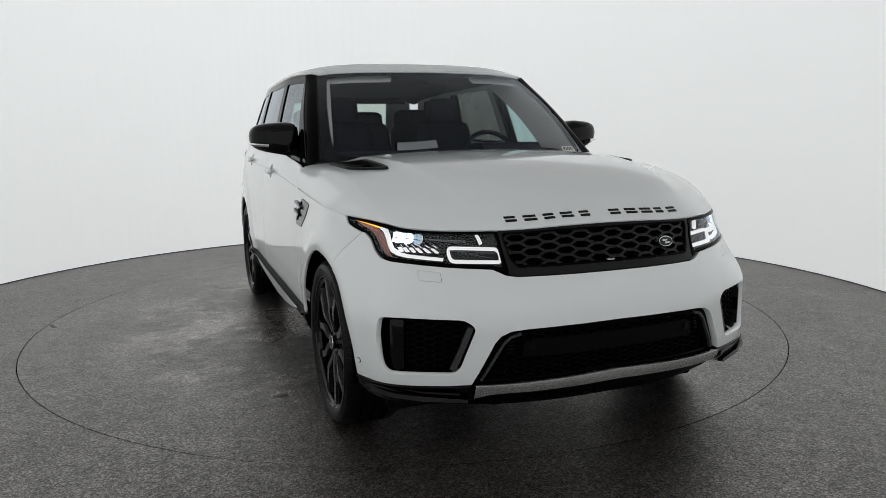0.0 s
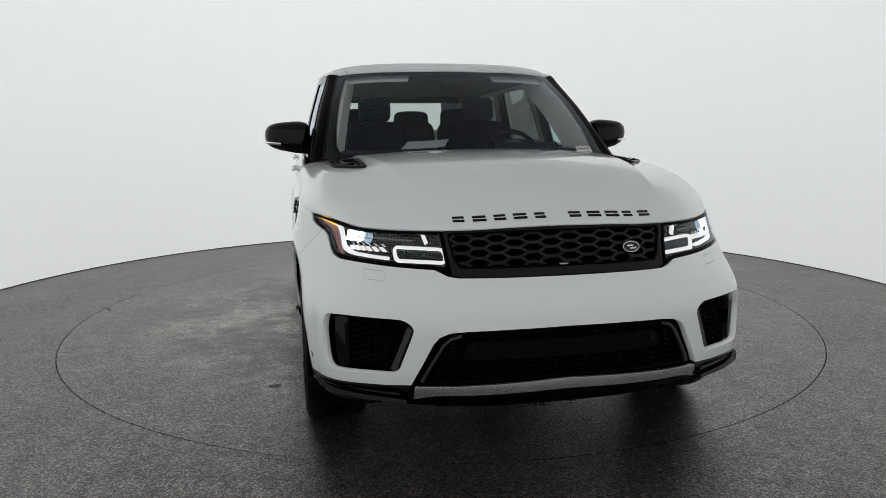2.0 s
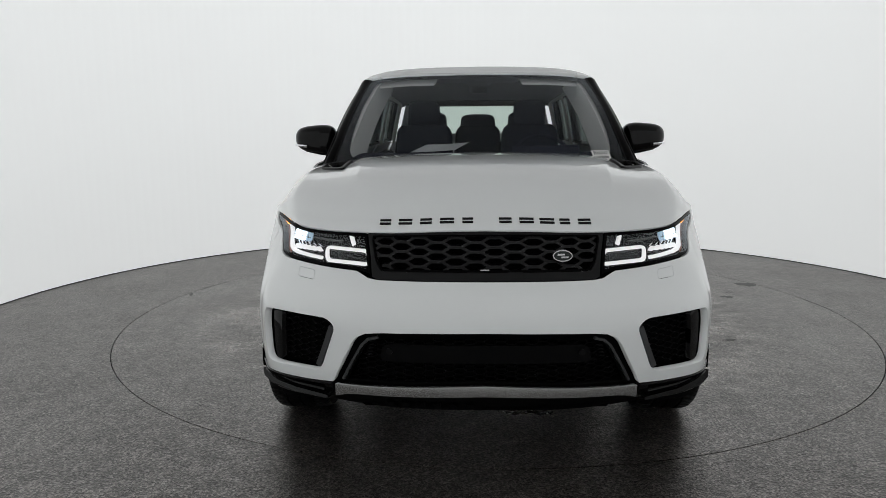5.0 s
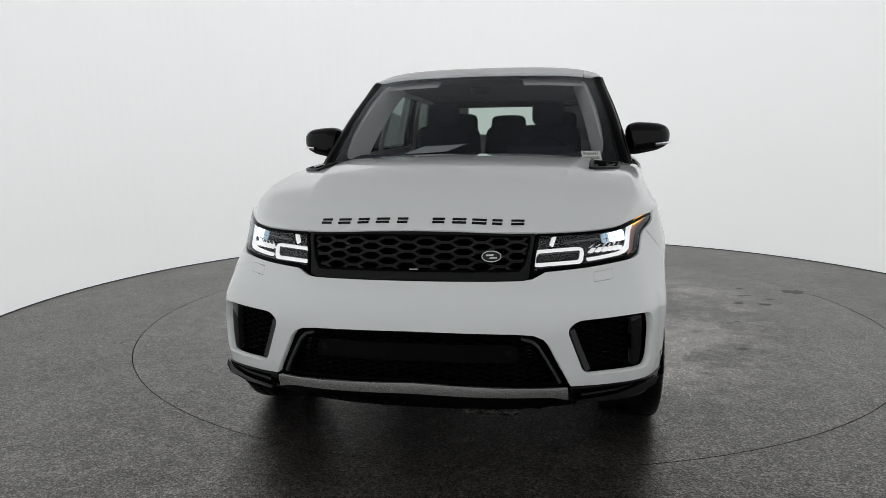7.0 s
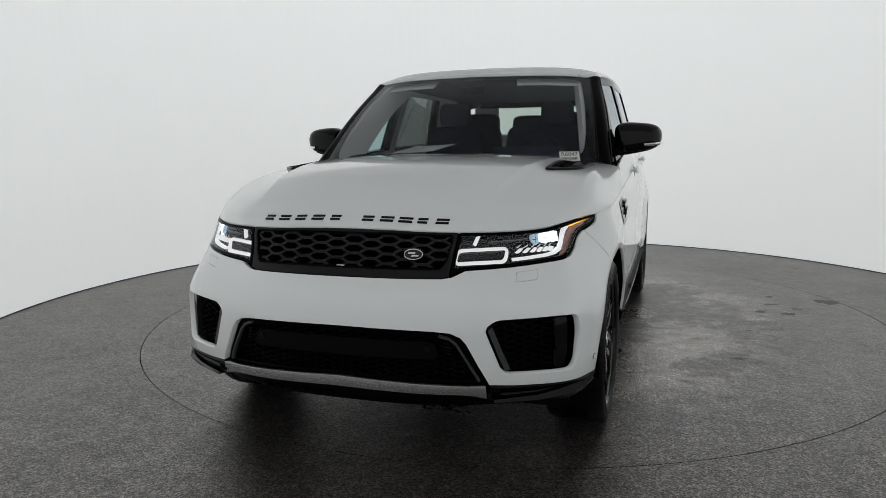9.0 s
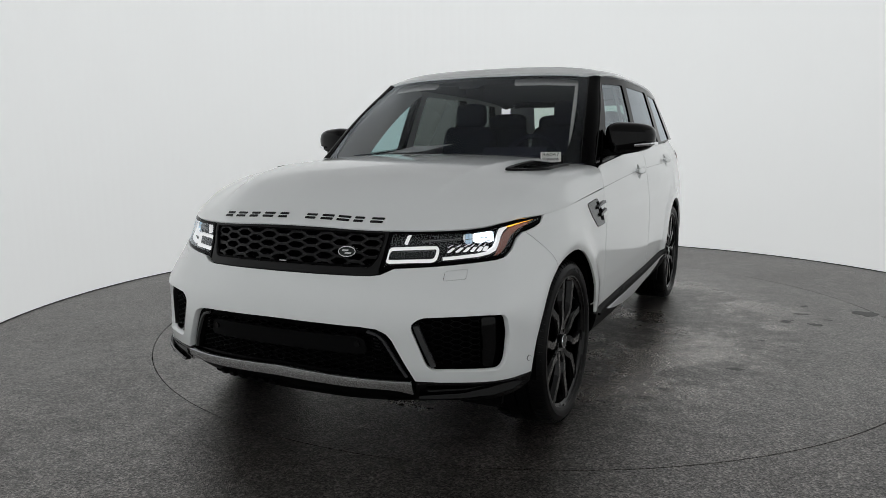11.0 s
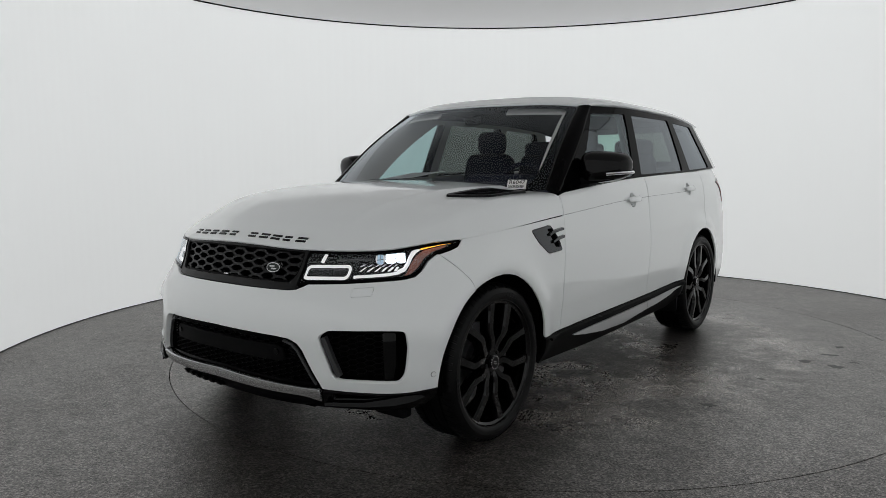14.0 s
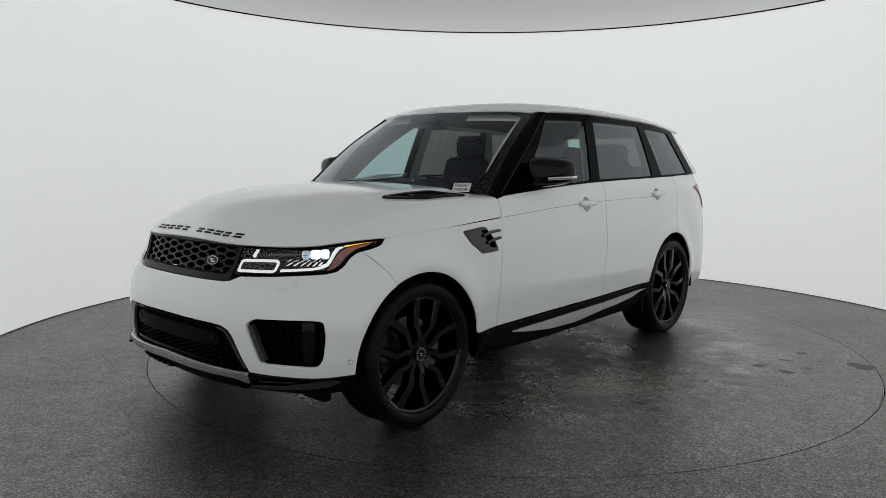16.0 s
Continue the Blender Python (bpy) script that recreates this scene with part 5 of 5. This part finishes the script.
# ---- cabin ----
panel("headlining", lambda a, b: roof_at(a, b) - Vector((0, 0, 0.05)), [(-0.985, 0.01), (0.985, 0.01), (0.985, 0.99), (-0.985, 0.99)], M_ROOFING, car, step=0.12, thick=0.01, label="dark headlining")
for sd in (1, -1):
    def trim_at(w, v, sd=sd):
        face, depth = min(w, 0.3) / 0.3, max(0.0, w - 0.3) / 0.7
        p = shield_at(sd * (0.968 - 0.066 * face), v) + Vector((-sd * 0.055 * depth, 0.012 + 0.24 * depth, -0.008 - 0.04 * depth))
        return p
    bm = bmesh.new()
    rows = [[bm.verts.new(trim_at(w, 0.02 + 0.965 * k / 16)) for w in (0.0, 0.15, 0.29, 0.33, 0.6, 1.0)] for k in range(17)]
    for u, w in zip(rows, rows[1:]):
        for k in range(5):
            bm.faces.new((u[k], u[k + 1], w[k + 1], w[k]))
    part("pillar_trim", bm, M_LINER, car, "pale grey pillar trim", angle=50)
    gs = green_at if sd > 0 else green_l
    panel("side_lining", gs, SIDE_O, M_LINER, car, holes=[inset(W_F, -0.006), inset(W_R, -0.006), inset(W_Q, -0.006)], step=0.08, thick=0.0, lift=-0.07, label="pale grey window lining")
    bm = bmesh.new()
    box(bm, (0.09, 2.9, 0.62), pose(sd * 0.83, 0.65, 0.88), 0.02)
    part("door_lining", bm, M_CABIN, car, "dark door lining")
for sd in (1, -1):
    panel("header_trim", lambda a, b: shield_at(a, b) + Vector((0, 0.03, -0.014)), mir([(0.39, 0.905), (0.90, 0.90), (0.93, 1.0), (0.37, 1.0)], sd), M_LINER, car, step=0.1, thick=0.01, label="pale grey header trim")
panel("rear_header", lambda a, b: back_at(a, b) + Vector((0, -0.05, 0)), [(-0.92, 0.92), (0.92, 0.92), (0.90, 1.05), (-0.90, 1.05)], M_ROOFING, car, step=0.15, thick=0.02, label="dark header above the back window")
bm = bmesh.new()
slab(bm, rounded([(-0.64, 1.20), (-0.6, 1.275), (-0.46, 1.275), (-0.42, 1.18)], 0.02), lambda a, b, d: (d, a, b), 0.2, 0.60)
dash = part("instrument_hood", bm, M_CABIN, car, "dark instrument hood")


def dash_at(u, v):
    a, b = shield_at(u, 0.012) + Vector((0, 0.01, -0.012)), Vector((u * 0.84, -0.42, 1.235))
    p = a.lerp(b, v)
    p.z += 0.02 * math.sin(math.pi * min(max(v, 0), 1)) - 0.10 * max(0.0, v - 0.85)
    return p


panel("dashboard", dash_at, [(-0.99, 0), (0.99, 0), (0.99, 1.3), (-0.99, 1.3)], M_CABIN, car, step=0.08, thick=0.15, label="dark blue-black dashboard")
bm = bmesh.new()
ringv = []
for i in range(40):
    a = 2 * math.pi * i / 40
    ringv.append([bm.verts.new(((0.185 + 0.016 * math.cos(b)) * math.cos(a), 0.016 * math.sin(b), (0.185 + 0.016 * math.cos(b)) * math.sin(a))) for b in [2 * math.pi * k / 8 for k in range(8)]])
for i in range(40):
    for k in range(8):
        bm.faces.new((ringv[i][k], ringv[i][(k + 1) % 8], ringv[(i + 1) % 40][(k + 1) % 8], ringv[(i + 1) % 40][k]))
box(bm, (0.13, 0.05, 0.12), pose(0, -0.01, 0), 0.03)
box(bm, (0.34, 0.02, 0.035), pose(0, 0, 0), 0.008)
bmesh.ops.transform(bm, verts=bm.verts, matrix=pose(0.40, -0.32, 1.17, -24, 0, 0))
part("steering_wheel", bm, M_CABIN, car, "dark leather steering wheel")


def seat(x, y, w, back_top, hw, hz, z0=0.66):
    bm = bmesh.new()
    box(bm, (w, 0.52, 0.16), pose(x, y - 0.22, z0), 0.05, 3)
    vs = box(bm, (0.94 * w, 0.15, back_top - z0), pose(x, y + 0.08, (back_top + z0) / 2 + 0.02, -12), 0.06, 3)
    for v in bm.verts:
        if v.co.z > back_top - 0.25:
            v.co.x = x + (v.co.x - x) * (1 - 0.9 * max(0.0, v.co.z - back_top + 0.25))
    st = part("seat", bm, M_CABIN, car, "dark leather seat")
    bm = bmesh.new()
    egg(bm, (x, y + 0.17, hz), (hw, 0.055, 0.092), (0.5, 0.55), 24, 14)
    part("head_rest", bm, M_CABIN, st, "dark leather head rest")
    bm = bmesh.new()
    tube(bm, [(x - 0.05, y + 0.155, back_top - 0.03), (x - 0.05, y + 0.165, hz - 0.05)], 0.007, 6)
    tube(bm, [(x + 0.05, y + 0.155, back_top - 0.03), (x + 0.05, y + 0.165, hz - 0.05)], 0.007, 6)
    part("head_post", bm, M_CHROME, st)
    return st


for x in (0.395, -0.395):
    seat(x, 0.38, 0.54, 1.40, 0.12, 1.50)
for x, hw, hz in ((0.44, 0.16, 1.44), (0.02, 0.15, 1.42), (-0.42, 0.17, 1.44)):
    seat(x, 1.22, 0.50, 1.40, hw, hz)
bm = bmesh.new()
slab(bm, rounded([(-0.37, 0.96), (-0.33, 0.905), (-0.12, 0.90), (-0.09, 0.855), (0.09, 0.855), (0.12, 0.90), (0.33, 0.905), (0.37, 0.96)], 0.01), lambda a, b, d: shield_at(a, b) + Vector((0, d, -0.01)), 0.012, 0.06)
part("sensor_housing", bm, M_MATT, car, "black sensor housing behind the windscreen")
bm = bmesh.new()
egg(bm, (0, -0.27, 1.632), (0.062, 0.03, 0.034), (0.5, 0.5), 24, 12)
part("rear_view_mirror", bm, M_SATIN, car, "black rear-view mirror pod")

# paper sheet on the dashboard
bm = bmesh.new()
grid = [[bm.verts.new((-0.40 + 0.26 * i / 6 + 0.02 * j, -0.76 + 0.24 * j / 4 + 0.03 * i / 6, 1.244 + 0.010 * j + 0.012 * (i / 6) ** 2)) for i in range(7)] for j in range(5)]
for a, b in zip(grid, grid[1:]):
    for i in range(6):
        bm.faces.new((a[i], a[i + 1], b[i + 1], b[i]))
ext = bmesh.ops.solidify(bm, geom=bm.faces[:], thickness=0.0012)
tagged(part("paper_sheet", bm, M_PAPER, None), "white paper sheet lying curled on the dashboard", "paper")

# stock label in the corner of the windscreen
LABEL_AT, LABEL_TURN, LABEL_LEAN = Vector((0.69, -0.815, 1.221)), radians(19), radians(40)
LABEL_X = Vector((math.cos(LABEL_TURN), math.sin(LABEL_TURN), 0))
LABEL_Y = Vector((-math.sin(LABEL_TURN) * math.sin(LABEL_LEAN), math.cos(LABEL_TURN) * math.sin(LABEL_LEAN), math.cos(LABEL_LEAN)))


def label_at(a, b, o):
    return LABEL_AT + LABEL_X * (a - 0.5) * 0.11 + LABEL_Y * (b - 0.5) * 0.066 + LABEL_X.cross(LABEL_Y) * o


bm = bmesh.new()
slab(bm, resample([(0, 0), (1, 0), (1, 1), (0, 1)], 0.2), label_at, 0.003, 0.005)
stock = tagged(part("stock_label", bm, M_PAPER, None), "white printed stock label leaning on the windscreen corner", "label")
bm = bmesh.new()
rnd = random.Random(4)
x = 0.08
while x < 0.9:
    w = rnd.choice((0.012, 0.02, 0.03))
    slab(bm, [(x, 0.12), (x + w, 0.12), (x + w, 0.40), (x, 0.40)], label_at, 0.004, 0.0058)
    x += w + rnd.choice((0.015, 0.025))
part("bar_code", bm, M_INK, stock, "row of thin black bars")
font = bpy.data.curves.new("stock_number", "FONT")
font.body, font.size, font.align_x, font.extrude = "R6047", 0.030, "CENTER", 0.0003
txt_o = new("stock_number_source", font)
me = bpy.data.meshes.new_from_object(txt_o)
bpy.data.objects.remove(txt_o)
a, b, c = label_at(0, 0.5, 0.006), label_at(1, 0.5, 0.006), label_at(0.5, 1, 0.006)
ex = (b - a).normalized()
ey = (c - label_at(0.5, 0.5, 0.006))
ey = (ey - ex * ey.dot(ex)).normalized()
ez = ex.cross(ey)
o = label_at(0.5, 0.54, 0.0062)
wid = max(v.co.x for v in me.vertices) - min(v.co.x for v in me.vertices)
k = 0.82 * (b - a).length / wid
me.transform(Matrix(((*[ex.x * k, ey.x * k, ez.x, o.x],), (ex.y * k, ey.y * k, ez.y, o.y), (ex.z * k, ey.z * k, ez.z, o.z), (0, 0, 0, 1))))
me.materials.append(M_INK)
num = new("stock_number", me)
num.parent = stock


# ---- marks on the floor ----


def stain(x, y, r, squash, turn, seed, name="floor_stain"):
    """A thin dark spill with a ragged edge."""
    rnd = random.Random(seed)
    bm = bmesh.new()
    n = 22
    ring = []
    for i in range(n):
        a = 2 * math.pi * i / n
        k = r * (0.6 + 0.75 * rnd.random())
        p = Vector((k * math.cos(a), squash * k * math.sin(a), 0))
        p.rotate(Euler((0, 0, radians(turn))))
        ring.append(bm.verts.new((x + p.x, y + p.y, 0.0008)))
    top = bm.faces.new(ring)
    made = bmesh.ops.extrude_face_region(bm, geom=[top])
    bmesh.ops.translate(bm, verts=[v for v in made["geom"] if isinstance(v, bmesh.types.BMVert)], vec=(0, 0, -0.0012))
    return tagged(part(name, bm, M_STAIN), "dark dried spill on the grey screed", "stain", group="spills on the floor")


for x, y, r, q, tn, sd in ((1.648, -0.338, 0.045, 0.45, 10, 1), (1.888, 0.948, 0.05, 0.6, 40, 2), (2.074, 0.923, 0.05, 0.7, -15, 3), (2.411, 1.418, 0.10, 0.7, 30, 4), (-1.155, -1.053, 0.035, 0.7, 0, 5),
                           (2.0, 1.5, 0.03, 0.7, 60, 6), (1.75, 0.35, 0.025, 0.6, 20, 7), (-2.44, 0.99, 0.07, 0.22, 110, 8), (2.675, 0.66, 0.16, 0.05, -82, 9), (1.98, 1.22, 0.06, 0.3, 15, 12), (2.15, 1.1, 0.03, 0.5, 0, 13)):
    stain(x, y, r, q, tn, sd)
